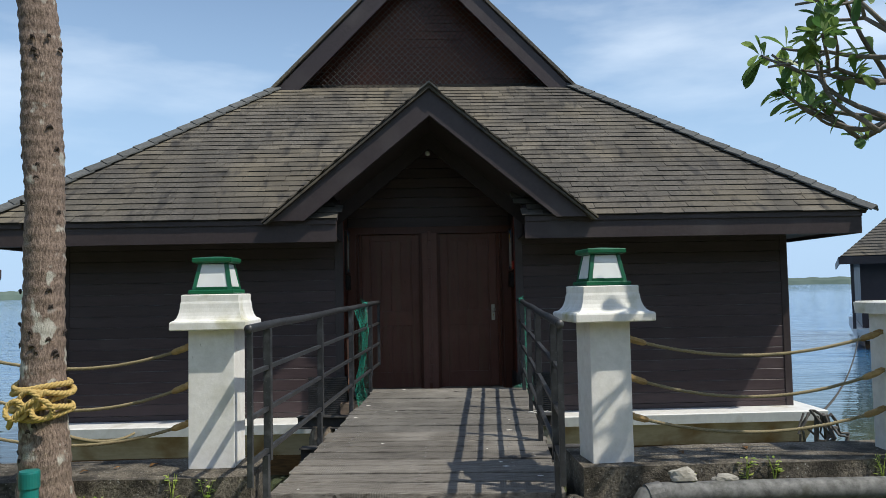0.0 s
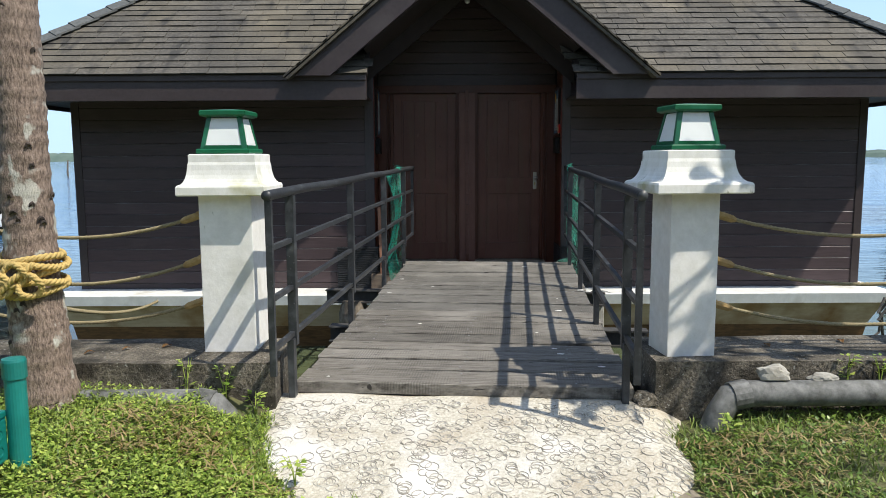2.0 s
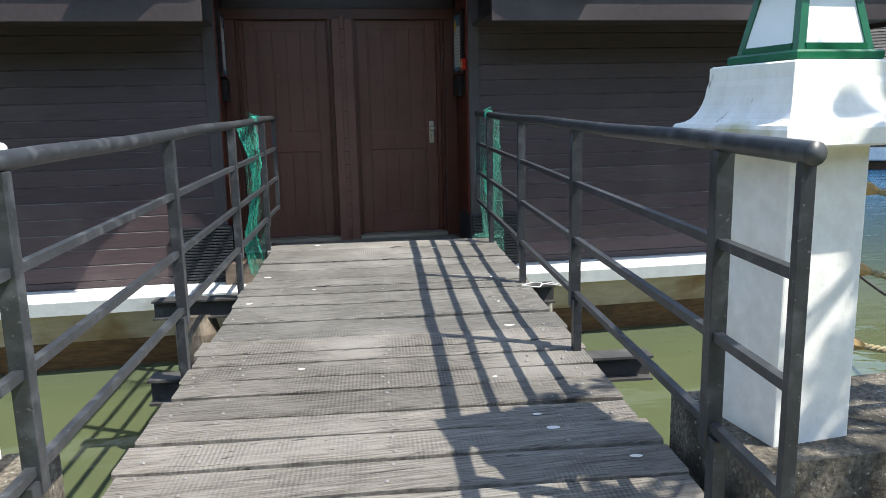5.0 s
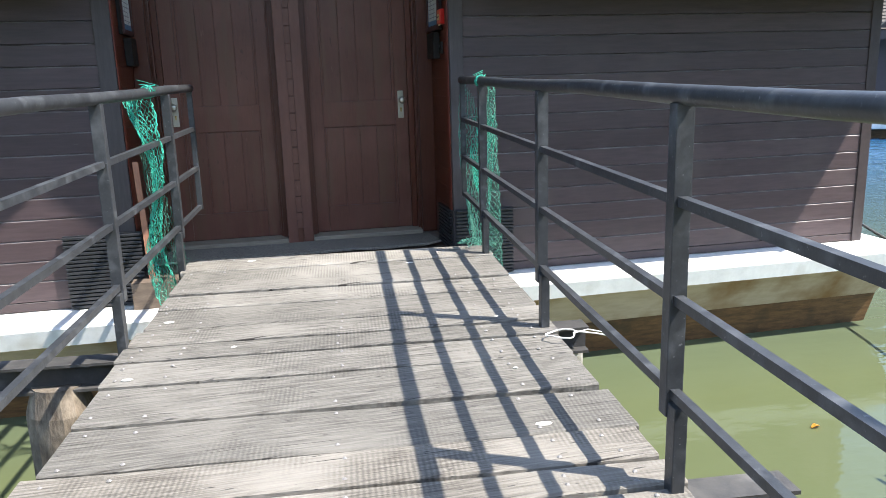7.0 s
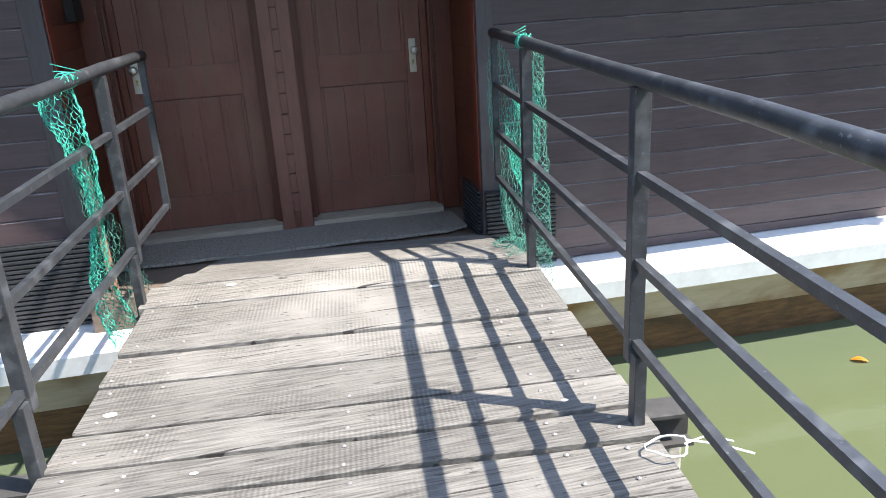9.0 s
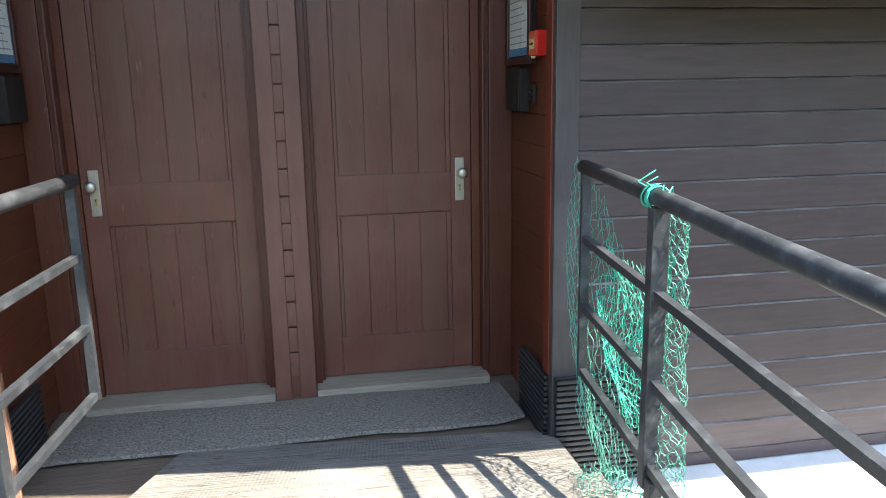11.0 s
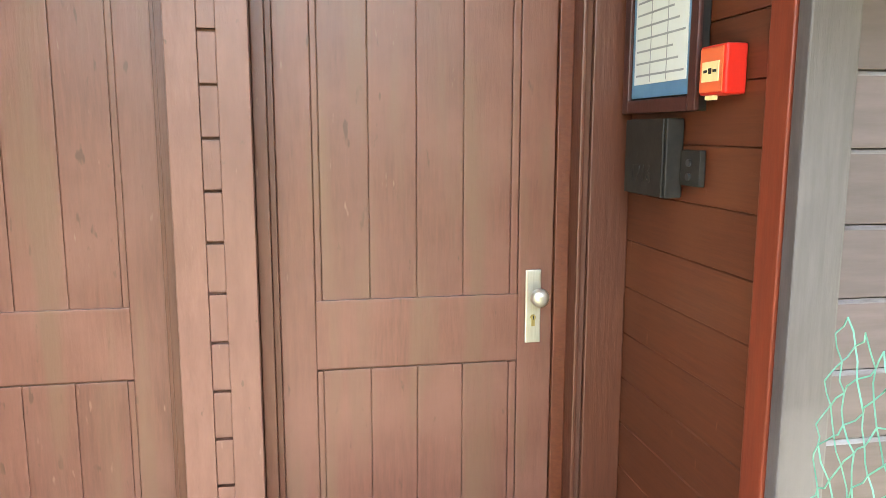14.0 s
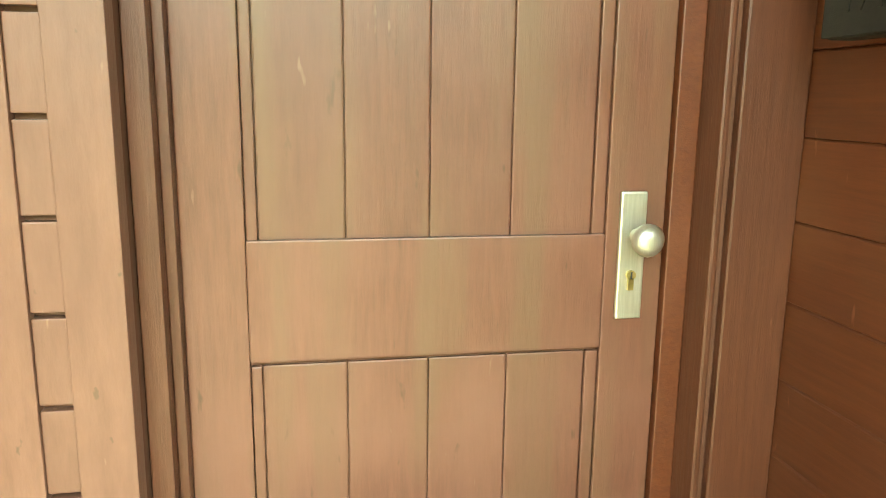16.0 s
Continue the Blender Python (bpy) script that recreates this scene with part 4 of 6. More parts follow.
# porch lamp
lamp = thing("porch_lamp", "small glass bulb lamp hanging under the porch ridge", "lamp", (-0.01, -0.63, 3.21))
part("cord", tube(bmesh.new(), [(0, 0, 0.05), (0, 0, 0.27)], 0.006, 6), BLACKBOX, lamp)
part("socket", spin(bmesh.new(), [(0.022, 0.02), (0.026, 0.03), (0.026, 0.06), (0.012, 0.075)]), BLACKBOX, lamp)
part("bulb", spin(bmesh.new(), [(0.008, -0.045), (0.026, -0.035), (0.034, -0.012), (0.026, 0.012), (0.02, 0.022)]), BULBGLASS, lamp, "clear glass bulb", True)


# ---- porch fittings ----
def notice(sgn, label):
    """A framed notice sheet on the porch side wall."""
    x = sgn * (SIDE_X - 0.005)
    t = thing("notice_frame", label, "notice board", (x, -0.29, 1.62), 90 if sgn < 0 else -90, "framed notices in the porch")
    s = 1 if sgn > 0 else -1
    # local x runs along the wall, -y out of it
    part("backing", boxed(-0.185, 0.185, -0.028, -0.002, 0.0, 0.58, bevel=0.003), BLACKBOX, t)
    for ends in ((-0.20, -0.165, 0.0, 0.60), (0.165, 0.20, 0.0, 0.60), (-0.1645, 0.1645, 0.0, 0.035), (-0.1645, 0.1645, 0.565, 0.60)):
        part("frame_side", boxed(ends[0], ends[1], -0.042, -0.0285, ends[2], ends[3], bevel=0.004), MAROON, t)
    sheet = part("sheet", boxed(-0.160, 0.160, -0.0325, -0.029, 0.04, 0.56), BLUE, t, "blue-bordered printed sheet")
    part("table", boxed(-0.142, 0.142, -0.0345, -0.033, 0.075, 0.455), PAPER, sheet, "white printed table")
    bm = bmesh.new()
    spin(bm, [(0.055, 0.0), (0.055, 0.002)], (0, 0), 20)
    bmesh.ops.transform(bm, matrix=pose(-0.085, -0.033, 0.475, 90), verts=bm.verts)
    part("sun_print", bm, YELLOW, sheet)
    bm = bmesh.new()
    for k in range(11):
        box(bm, -0.130, 0.130 - 0.03 * (k % 3), -0.0356, -0.0347, 0.095 + 0.031 * k, 0.100 + 0.031 * k)
    for k in (-0.05, 0.04):
        box(bm, k, k + 0.002, -0.0356, -0.0347, 0.08, 0.45)
    part("print_line", bm, INK, sheet)
    return t


def letter_box(sgn, digits, label):
    t = thing("letter_box", label, "letter box", (sgn * (SIDE_X - 0.005), -0.247, 1.410), 90 if sgn < 0 else -90, "black boxes in the porch")
    part("body", boxed(-0.090, 0.130, -0.048, -0.002, 0.0, 0.195, bevel=0.004), BLACKBOX, t)
    part("flap", boxed(-0.094, 0.122, -0.0545, -0.0485, 0.002, 0.193, bevel=0.002), BLACKBOX, t)
    if digits:
        curve = bpy.data.curves.new("house_number", "FONT")
        curve.body, curve.size, curve.extrude, curve.align_x = digits, 0.062, 0.0012, "CENTER"
        ob = new("house_number", curve)
        ob.parent = t
        ob.matrix_basis = pose(0.005, -0.0550, 0.035, 90)
        curve.materials.append(BLACKBOX)
    return t


notice(1, "dark framed notice sheet with a blue border and small print")
notice(-1, "dark framed notice sheet beside the other door")
letter_box(1, "1716", "flat black metal box with a house number")
letter_box(-1, "", "flat black metal box under the other notice")
sw = thing("key_switch", "small black wall switch with two buttons", "switch", (SIDE_X - 0.005, -0.441, 1.445), -90)
part("plate", boxed(-0.045, 0.045, -0.018, -0.002, 0.0, 0.085, bevel=0.003), BLACKBOX, sw)
for z in (0.022, 0.055):
    bm = bmesh.new()
    spin(bm, [(0.009, 0.0), (0.009, 0.006)], (0, 0), 12)
    bmesh.ops.transform(bm, matrix=pose(0, -0.0185, z, 90), verts=bm.verts)
    part("button", bm, IRON, sw)
al = thing("fire_alarm_box", "red fire alarm call point with a cream label", "alarm", (SIDE_X - 0.005, -0.580, 1.650), -90)
part("body", boxed(-0.052, 0.052, -0.052, -0.002, 0.0, 0.105, bevel=0.006), RED, al)
part("face", boxed(-0.046, 0.046, -0.0555, -0.0525, 0.006, 0.099, bevel=0.002), ORANGE, al)
lb = part("label", boxed(-0.034, 0.034, -0.0572, -0.0557, 0.028, 0.070), LABEL, al, "cream label with a black mark")
bm = boxed(-0.006, 0.006, -0.0584, -0.0574, 0.044, 0.056)
box(bm, -0.026, -0.012, -0.0584, -0.0574, 0.047, 0.053)
box(bm, 0.012, 0.026, -0.0584, -0.0574, 0.047, 0.053)
part("mark", bm, DARKHOLE, lb)
part("tab", boxed(-0.030, 0.008, -0.050, -0.040, -0.010, -0.0004, bevel=0.002), LABEL, al, "cream test tab")


def vent(sgn, x0, x1):
    a, b = sorted((sgn * x0, sgn * x1))
    t = thing("ribbed_fender", "black ribbed rubber fender panel on the wall foot", "fender", ((a + b) / 2, FACE_Y - 0.03, -0.185), 0, "ribbed panels beside the porch")
    h = (b - a) / 2
    part("backing", boxed(-h, h, -0.012, 0.0, 0.0, 0.50), BLACKRIB, t)
    rib = shared(boxed(-h, h, -0.034, -0.0125, -0.0085, 0.0085, bevel=0.004), "rib", BLACKRIB)
    for k in range(19):
        piece("rib", rib, t, pose(0, 0, 0.016 + 0.026 * k))
    return t


vent(1, 1.10, 1.54)
vent(-1, 1.08, 1.57)
for sgn in (-1, 1):
    t = thing("ribbed_fender", "black ribbed rubber fender round the porch corner", "fender", (sgn * (PORCH_X - 0.026), -0.66, -0.004), 90 if sgn < 0 else -90, "ribbed panels beside the porch")
    part("backing", boxed(-0.2, 0.2, -0.010, 0.0, 0.0, 0.31), BLACKRIB, t)
    rib = shared(boxed(-0.2, 0.2, -0.026, -0.0105, -0.0085, 0.0085, bevel=0.004), "rib", BLACKRIB)
    for k in range(12):
        piece("rib", rib, t, pose(0, 0, 0.016 + 0.026 * k))

# ---- footbridge ----
bridge = thing("footbridge", "weathered plank footbridge with black iron railings", "footbridge", (-0.225, -5.94, 0.0), -5.25)


def deck_z(v):
    return 0.165 + 0.018 * v


for u in (-0.62, 0.62):
    part("beam", prism(bmesh.new(), [(u - 0.04, 0.08, deck_z(0) - 0.22), (u + 0.04, 0.08, deck_z(0) - 0.22), (u + 0.04, 0.08, deck_z(0) - 0.045), (u - 0.04, 0.08, deck_z(0) - 0.045)],
                       (0, 1, 0.018), 4.05), RUSTIRON, bridge)
for v, u0, u1 in ((1.50, -1.05, 1.24), (2.86, -1.42, 1.10), (4.06, -0.90, 0.86)):
    z = deck_z(v) - 0.05
    beam_section = [(-0.055, 0.0), (0.055, 0.0), (0.055, -0.012), (0.005, -0.012), (0.005, -0.108), (0.055, -0.108), (0.055, -0.12), (-0.055, -0.12), (-0.055, -0.108), (-0.005, -0.108), (-0.005, -0.012), (-0.055, -0.012)]
    bm = prism(bmesh.new(), [(u0, v + dv, z + dz) for dv, dz in beam_section], (1, 0, 0), u1 - u0)
    part("cross_beam", bm, RUSTIRON, bridge, "dull steel cross beam")

SEAMS = (0.02, 0.285, 0.49, 0.69, 0.873, 1.09, 1.265, 1.45, 1.595, 1.80, 2.10, 2.41, 2.65, 2.815, 3.01, 3.31, 3.54, 3.985, 4.24)
rng = random.Random(3)
nails_v, nails_f, spots = [], [], []
for a, b in zip(SEAMS, SEAMS[1:]):
    l, r = -0.865 + rng.uniform(-0.02, 0.02), 0.915 + rng.uniform(-0.015, 0.015)
    bm = bmesh.new()
    n = 14
    lift = rng.uniform(-0.004, 0.004)
    skew = rng.uniform(-0.010, 0.010)
    ring, low = [], 0.045 if a > 0.1 else 0.062
    for i in range(n + 1):
        u = l + (r - l) * i / n
        wav = 0.004 * noise.noise(Vector((u * 2.2, a * 9, 2)))
        e0 = a + 0.0078 + 0.007 * noise.noise(Vector((u * 3, a * 5, 0))) + skew * u
        e1 = b - 0.0078 + 0.007 * noise.noise(Vector((u * 3, b * 5, 7))) + skew * u
        z = deck_z((a + b) / 2) + lift + wav
        ring.append([bm.verts.new(q) for q in ((u, e0, z - low), (u, e0, z - 0.006), (u, e0 + 0.006, z), (u, (e0 + e1) / 2, z - 0.0015), (u, e1 - 0.006, z), (u, e1, z - 0.006), (u, e1, z - low))])
    for q, w in zip(ring, ring[1:]):
        for k in range(7):
            bm.faces.new((q[k], q[(k + 1) % 7], w[(k + 1) % 7], w[k]))
    bm.faces.new(ring[0][::-1])
    bm.faces.new(ring[-1])
    part("plank", bm, PLANK if a > 1.7 else SHOREPLANK, bridge)
    for u in (-0.80, -0.62, 0.0, 0.62, 0.80):
        for v in (a + 0.05, b - 0.05):
            uu, vv, z = u + rng.uniform(-0.02, 0.02), v + rng.uniform(-0.015, 0.015), deck_z((a + b) / 2) + lift + 0.001
            k = len(nails_v)
            nails_v += [(uu + 0.008 * math.cos(q * math.pi / 3), vv + 0.008 * math.sin(q * math.pi / 3), z) for q in range(6)] + [(uu, vv, z + 0.006)]
            nails_f += [(k + q, k + (q + 1) % 6, k + 6) for q in range(6)]
    if rng.random() < 0.75:
        spots.append((rng.choice((-1, 1)) * rng.uniform(0.35, 0.8), rng.uniform(a + 0.05, b - 0.05), deck_z((a + b) / 2) + lift + 0.002))
# flap of two boards that slopes down on to the porch floor
for a, b, l, r in ((4.247, 4.62, -0.84, 0.88), (4.625, 5.27, -0.77, 0.85)):
    za, zb = [0.240 - 0.215 * (q - 4.247) / 0.96 for q in (a, b)]
    bm = bmesh.new()
    prism(bm, [(l, a, za - 0.03), (l, a, za), (l + 0.03, b, zb), (l + 0.03, b, zb - 0.03)], (1, 0, 0), r - l)
    bmesh.ops.bevel(bm, geom=bm.edges[:], offset=0.004, segments=1, affect="EDGES")
    part("plank", bm, PLANK, bridge)
soup("nails", nails_v, nails_f, NAILHEAD, bridge)
sv, sf = [], []
for u, v, z in spots:
    k, r = len(sv), rng.uniform(0.008, 0.022)
    sv += [(u + r * (1 + 0.4 * rng.random()) * math.cos(q * math.pi / 5), v + r * 0.7 * math.sin(q * math.pi / 5), z) for q in range(10)] + [(u, v, z + 0.004)]
    sf += [(k + q, k + (q + 1) % 10, k + 10) for q in range(10)]
soup("droppings", sv, sf, WHITISH, bridge)


def railing(u, posts):
    """One side's railing: the round top rail with its posts and bars."""
    z = lambda v, h: 0.169 + 0.0118 * v + h
    v0, v1 = -0.36, 4.80
    r = part("railing", tube(bmesh.new(), [(u, v0, z(v0, 1.02)), (u, v0 + 0.004, z(v0, 1.02))] + [(u, v0 + (v1 - v0) * k / 8, z(v0 + (v1 - v0) * k / 8, 1.02 + 0.004 * math.sin(k * 2))) for k in range(1, 9)], 0.0250, 14), IRON, bridge,
             "black round top rail, wear and sun highlights in its colour", True)
    for h in (0.765, 0.515, 0.265):
        part("bar", prism(bmesh.new(), [(u - 0.0125, v0 + 0.03, z(v0, h) - 0.0125), (u + 0.0125, v0 + 0.03, z(v0, h) - 0.0125), (u + 0.0125, v0 + 0.03, z(v0, h) + 0.0125), (u - 0.0125, v0 + 0.03, z(v0, h) + 0.0125)], (0, 1, 0.0118), v1 - v0 - 0.05), IRON, r)
    for k, v in enumerate(posts):
        foot = -0.12 if k == 0 else deck_z(v) - 0.06
        bm = boxed(u - 0.023, u + 0.023, v - 0.022, v + 0.022, z(v, 0.20), z(v, 0.999), bevel=0.003)
        box(bm, u - 0.018, u + 0.018, v - 0.066, v - 0.018, foot, z(v, 0.2405), bevel=0.003)
        part("post", bm, IRON, r)
    for v in (v0 + 0.03, v1 - 0.03):
        low = 0.13 if v < 1 else 0.245
        part("end_bar", boxed(u - 0.016, u + 0.016, v - 0.012, v + 0.012, z(v, low), z(v, 1.0), bevel=0.002), IRON, r)
    return r


railing(-0.878, (0.02, 1.48, 2.87, 4.09))
railing(0.872, (0.05, 1.48, 2.765, 4.07))

# pile and block that carry the bridge
pile = thing("timber_pile", "rotting timber pile under the bridge beam", "pile", (-1.13, -2.96, -1.5))
bm = bmesh.new()
spin(bm, [(0.13, 0.0), (0.135, 0.6), (0.125, 1.1), (0.14, 1.45), (0.115, 1.565)], (0, 0), 14)
for v in bm.verts:
    v.co += Vector((1, 1, 0)) * 0.02 * noise.noise(v.co * 6)
part("trunk", bm, PILE, pile)
pile = thing("pile_block", "pale weathered pile head beside the deck", "pile", (1.08, -3.10, -1.5))
part("head", boxed(-0.06, 0.06, -0.06, 0.06, 0.0, 1.56, bevel=0.012), STONE, pile)

# lath that leans on the porch corner behind the net
lath = thing("wooden_lath", "thin bare reddish lath leaning on the porch corner", "lath", (-1.030, -0.950, -0.185))
part("strip", prism(bmesh.new(), [(-0.018, -0.012, 0.0), (0.018, -0.012, 0.0), (0.018, 0.012, 0.0), (-0.018, 0.012, 0.0)], (-0.035, 0.045, 0.965), 1.0), LATH, lath)

# twine round a railing foot
tw = thing("twine", "loop of pale frayed twine round a railing foot", "twine", (0.905, -3.475, 0.222))
pts = [(0.06 * math.cos(a) * (1 + 0.2 * math.sin(3 * a)), 0.05 * math.sin(a), 0.006 + 0.005 * (1 + math.sin(2 * a))) for a in [k * 0.5 for k in range(14)]]
bm = tube(bmesh.new(), pts + [(0.14, -0.03, 0.01), (0.21, -0.09, 0.004)], 0.0035, 5)
tube(bm, [(0.05, 0.0, 0.01), (0.12, 0.01, 0.016), (0.19, -0.02, 0.004)], 0.003, 5)
part("cord", bm, WHITISH, tw)


# ---- lantern pillars and ropes ----
def pillar(x0, y0, label, height=1.165, capped=True, group="white pillars along the quay", half=0.143, lip=0.232, turn=0):
    t = thing("pillar", label, "pillar", (x0 + 0.143, y0 + 0.143, QUAY_Z), turn, group)
    h = height - QUAY_Z
    part("shaft", boxed(-half, half, -half, half, -0.01, h, bevel=0.006), WHITE, t)
    bm = bmesh.new()
    if capped:
        prof = [(half + 0.007, h - 0.003), (lip - 0.006, h), (lip, h + 0.006), (lip, h + 0.046), (lip - 0.006, h + 0.056)]
        prof += [(lip - 0.012 - (lip - 0.192) * math.sin(k / 6 * 1.45), h + 0.058 + 0.112 * (1 - math.cos(k / 6 * 1.5))) for k in range(7)]
        prof += [(0.176, h + 0.178), (0.176, h + 0.216), (0.168, h + 0.221)]
    else:
        prof = [(0.150, h - 0.003), (0.200, h), (0.205, h + 0.07), (0.19, h + 0.08)]
    square_stack(bm, prof)
    part("cap", bm, CAPWHITE, t, "white moulded pillar cap")
    return t


def lantern(x, y, turn=0, z=1.386):
    t = thing("lantern", "green framed lantern with white opal panes on a pillar", "lantern", (x, y, z), turn, "green lanterns")
    part("base_plate", square_stack(bmesh.new(), [(0.136, 0.001), (0.142, 0.006), (0.142, 0.022), (0.136, 0.028)]), GREENPAINT, t)
    b, tp, z0, z1 = 0.124, 0.092, 0.0285, 0.200
    for k in range(4):
        rot = pose(0, 0, 0, 0, 0, 90 * k)
        bm = bmesh.new()
        prism(bm, [(-b + 0.012, -b + 0.006, z0 + 0.012), (b - 0.012, -b + 0.006, z0 + 0.012), (tp - 0.010, -tp + 0.004, z1 - 0.008), (-tp + 0.010, -tp + 0.004, z1 - 0.008)], (0, 1, 0), 0.005)
        bmesh.ops.transform(bm, matrix=rot, verts=bm.verts)
        part("pane", bm, OPAL, t)
        bm = bmesh.new()
        prism(bm, [(-b, -b, z0), (-b + 0.024, -b, z0), (-b + 0.024, -b + 0.024, z0), (-b, -b + 0.024, z0)], (b - tp, b - tp, z1 - z0), 1.0)
        bmesh.ops.transform(bm, matrix=rot, verts=bm.verts)
        part("corner_bar", bm, GREENPAINT, t)
        bm = boxed(-b + 0.0245, b - 0.0245, -b - 0.001, -b + 0.016, z0, z0 + 0.018)
        bmesh.ops.transform(bm, matrix=rot, verts=bm.verts)
        part("bottom_bar", bm, GREENPAINT, t)
    part("top_plate", square_stack(bmesh.new(), [(0.106, z1 - 0.004), (0.120, z1 + 0.002), (0.124, z1 + 0.008), (0.124, z1 + 0.026), (0.118, z1 + 0.032), (0.02, z1 + 0.042)]), GREENPAINT, t)
    return t


LP, RP = (-1.608, -5.755), (0.856, -5.910)
pillar(*LP, "square white masonry pillar with a chipped moulded cap")
pillar(*RP, "square white masonry pillar with a moulded cap", 1.172, half=0.131, lip=0.250, turn=6)
pillar(2.80, -5.93, "white masonry pillar with a flat cap and ropes", 1.18, False)
pillar(-3.40, -5.755, "white masonry pillar that ends the rope fence", 1.18, False)
lantern(LP[0] + 0.143, LP[1] + 0.143, -1)
lantern(RP[0] + 0.143, RP[1] + 0.143, 6, 1.393)


def fence_rope(a, b, drop):
    t = thing("fence_rope", "faded twisted rope hung between two pillars", "rope", a, 0, "fence ropes")
    o = Vector(a)
    pts = [p - o for p in sag(a, b, drop)]
    for k in range(3):
        part("strand", twisted(bmesh.new(), pts, 0.0108, only=k), GROPE, t, "", True)
    for i, j in ((0, 1), (-1, -2)):
        d = (pts[j] - pts[i]).normalized()
        bm = tube(bmesh.new(), [pts[i], pts[i] + d * 0.03, pts[i] + d * 0.07, pts[i] + d * 0.13, pts[i] + d * 0.15], [0.006, 0.016, 0.022, 0.020, 0.012], 8)
        tube(bm, [pts[i] - d * 0.02, pts[i] + d * 0.02 + Vector((0, 0, 0.02)), pts[i] + d * 0.06 + Vector((0, 0, 0.018))], 0.007, 6)
        part("binding", bm, ROPEWRAP, t, "tan rope binding")
    return t


for z, drop in ((1.062, 0.13), (0.82, 0.15), (0.578, 0.13)):
    fence_rope((RP[0] + 0.276, RP[1] + 0.155, z), (2.798, -5.79, z + 0.0), drop)
    fence_rope((LP[0] - 0.003, LP[1] + 0.14, z), (-3.112, -5.61, z), drop * 1.05)


# ---- palm trunk with rope, pipes, junction box ----
palm = thing("palm_tree", "leaning grey palm trunk with leaf scars and pale lichen", "tree", (-2.27, -6.17, 0.0))
line = [(0.02, -0.18, 0.225), (0.012, 0.0, 0.190), (0.004, 0.15, 0.160), (-0.010, 0.4, 0.137), (-0.022, 0.8, 0.119), (-0.026, 1.3, 0.112), (-0.020, 1.8, 0.108), (-0.050, 2.6, 0.106), (-0.115, 3.6, 0.104), (-0.22, 5.0, 0.105), (-0.34, 7.5, 0.10)]
bm = bmesh.new()
rings, sides = [], 26
zz = -0.18
while zz < 7.4:
    for (xa, za, ra), (xb, zb, rb) in zip(line, line[1:]):
        if za <= zz <= zb:
            f = (zz - za) / (zb - za)
            f = f * f * (3 - 2 * f)
            cx, rr = xa + (xb - xa) * f, ra + (rb - ra) * f
    ringed = 0.0035 * math.sin(zz * 2 * math.pi / 0.075 + 1.5 * noise.noise(Vector((zz * 3, 0, 0))))
    ring = []
    for k in range(sides):
        a = 2 * math.pi * k / sides
        d = Vector((math.cos(a), math.sin(a), 0))
        r = rr + ringed + 0.012 * noise.noise(Vector((d.x * 1.6, d.y * 1.6, zz * 3.1))) + 0.004 * noise.noise(Vector((d.x * 6, d.y * 6, zz * 14)))
        ring.append(bm.verts.new((cx + d.x * r, d.y * r, zz)))
    rings.append(ring)
    zz += 0.022 if zz < 3.2 else 0.15
for r, q in zip(rings, rings[1:]):
    for k in range(sides):
        bm.faces.new((r[k], r[(k + 1) % sides], q[(k + 1) % sides], q[k]))
bm.faces.new(rings[-1])
part("trunk", bm, BARK, palm, "", True)
rng = random.Random(9)
for k in range(46):
    bm = bmesh.new()
    a, z = rng.uniform(math.pi * 0.95, math.pi * 2.05), rng.uniform(0.1, 3.0)
    rr = 0.126 - 0.009 * min(2, z) + 0.03 * max(0, 0.35 - z)
    cx = -0.012 - 0.010 * z
    w = rng.uniform(0.10, 0.24)
    pts = []
    for i in range(6):
        f = i / 5
        aa = a + (f - 0.5) * w * 1.6
        pts.append((cx + math.cos(aa) * (rr + 0.003), math.sin(aa) * (rr + 0.003), z + 0.018 * math.sin(f * math.pi) + rng.uniform(-0.004, 0.004)))
    tube(bm, pts, [0.002, 0.007, 0.010, 0.009, 0.006, 0.002], 5)
    part("leaf_scar", bm, SCAR, palm)

wrap = thing("mooring_rope_wrap", "thick yellow rope wound and knotted round the palm trunk", "rope", (-2.287, -6.17, 0.68))
rng = random.Random(21)
for k in range(5):
    z, ph, tl = 0.055 + 0.042 * k, rng.uniform(0, 6), rng.uniform(-0.03, 0.03)
    pts = []
    for i in range(37):
        a = 2 * math.pi * i / 36
        r = 0.140 + 0.008 * math.sin(3 * a + ph) + (0.012 if k in (1, 3) else 0)
        pts.append((r * math.cos(a), r * math.sin(a), z + tl * math.sin(a + ph) + 0.012 * math.sin(2 * a + ph)))
    part("loop", twisted(bmesh.new(), pts, 0.0175, 0.075, 3, 5, 6), YROPE, wrap, "", True)
for k in range(3):
    c = Vector((-0.06 + 0.07 * k, -0.168, 0.10 + 0.05 * (k % 2)))
    pts = [c + Vector((0.055 * math.cos(a), -0.018 - 0.012 * math.sin(2 * a), 0.05 * math.sin(a))) for a in [i * 0.42 for i in range(16)]]
    part("knot", twisted(bmesh.new(), pts, 0.016, 0.07, 3, 5, 6), YROPE, wrap, "", True)
bm = twisted(bmesh.new(), [(0.10, -0.17, 0.2), (0.02, -0.20, 0.14), (-0.08, -0.19, 0.05), (-0.13, -0.12, 0.0)], 0.016, 0.07)
part("rope_end", bm, YROPE, wrap, "", True)


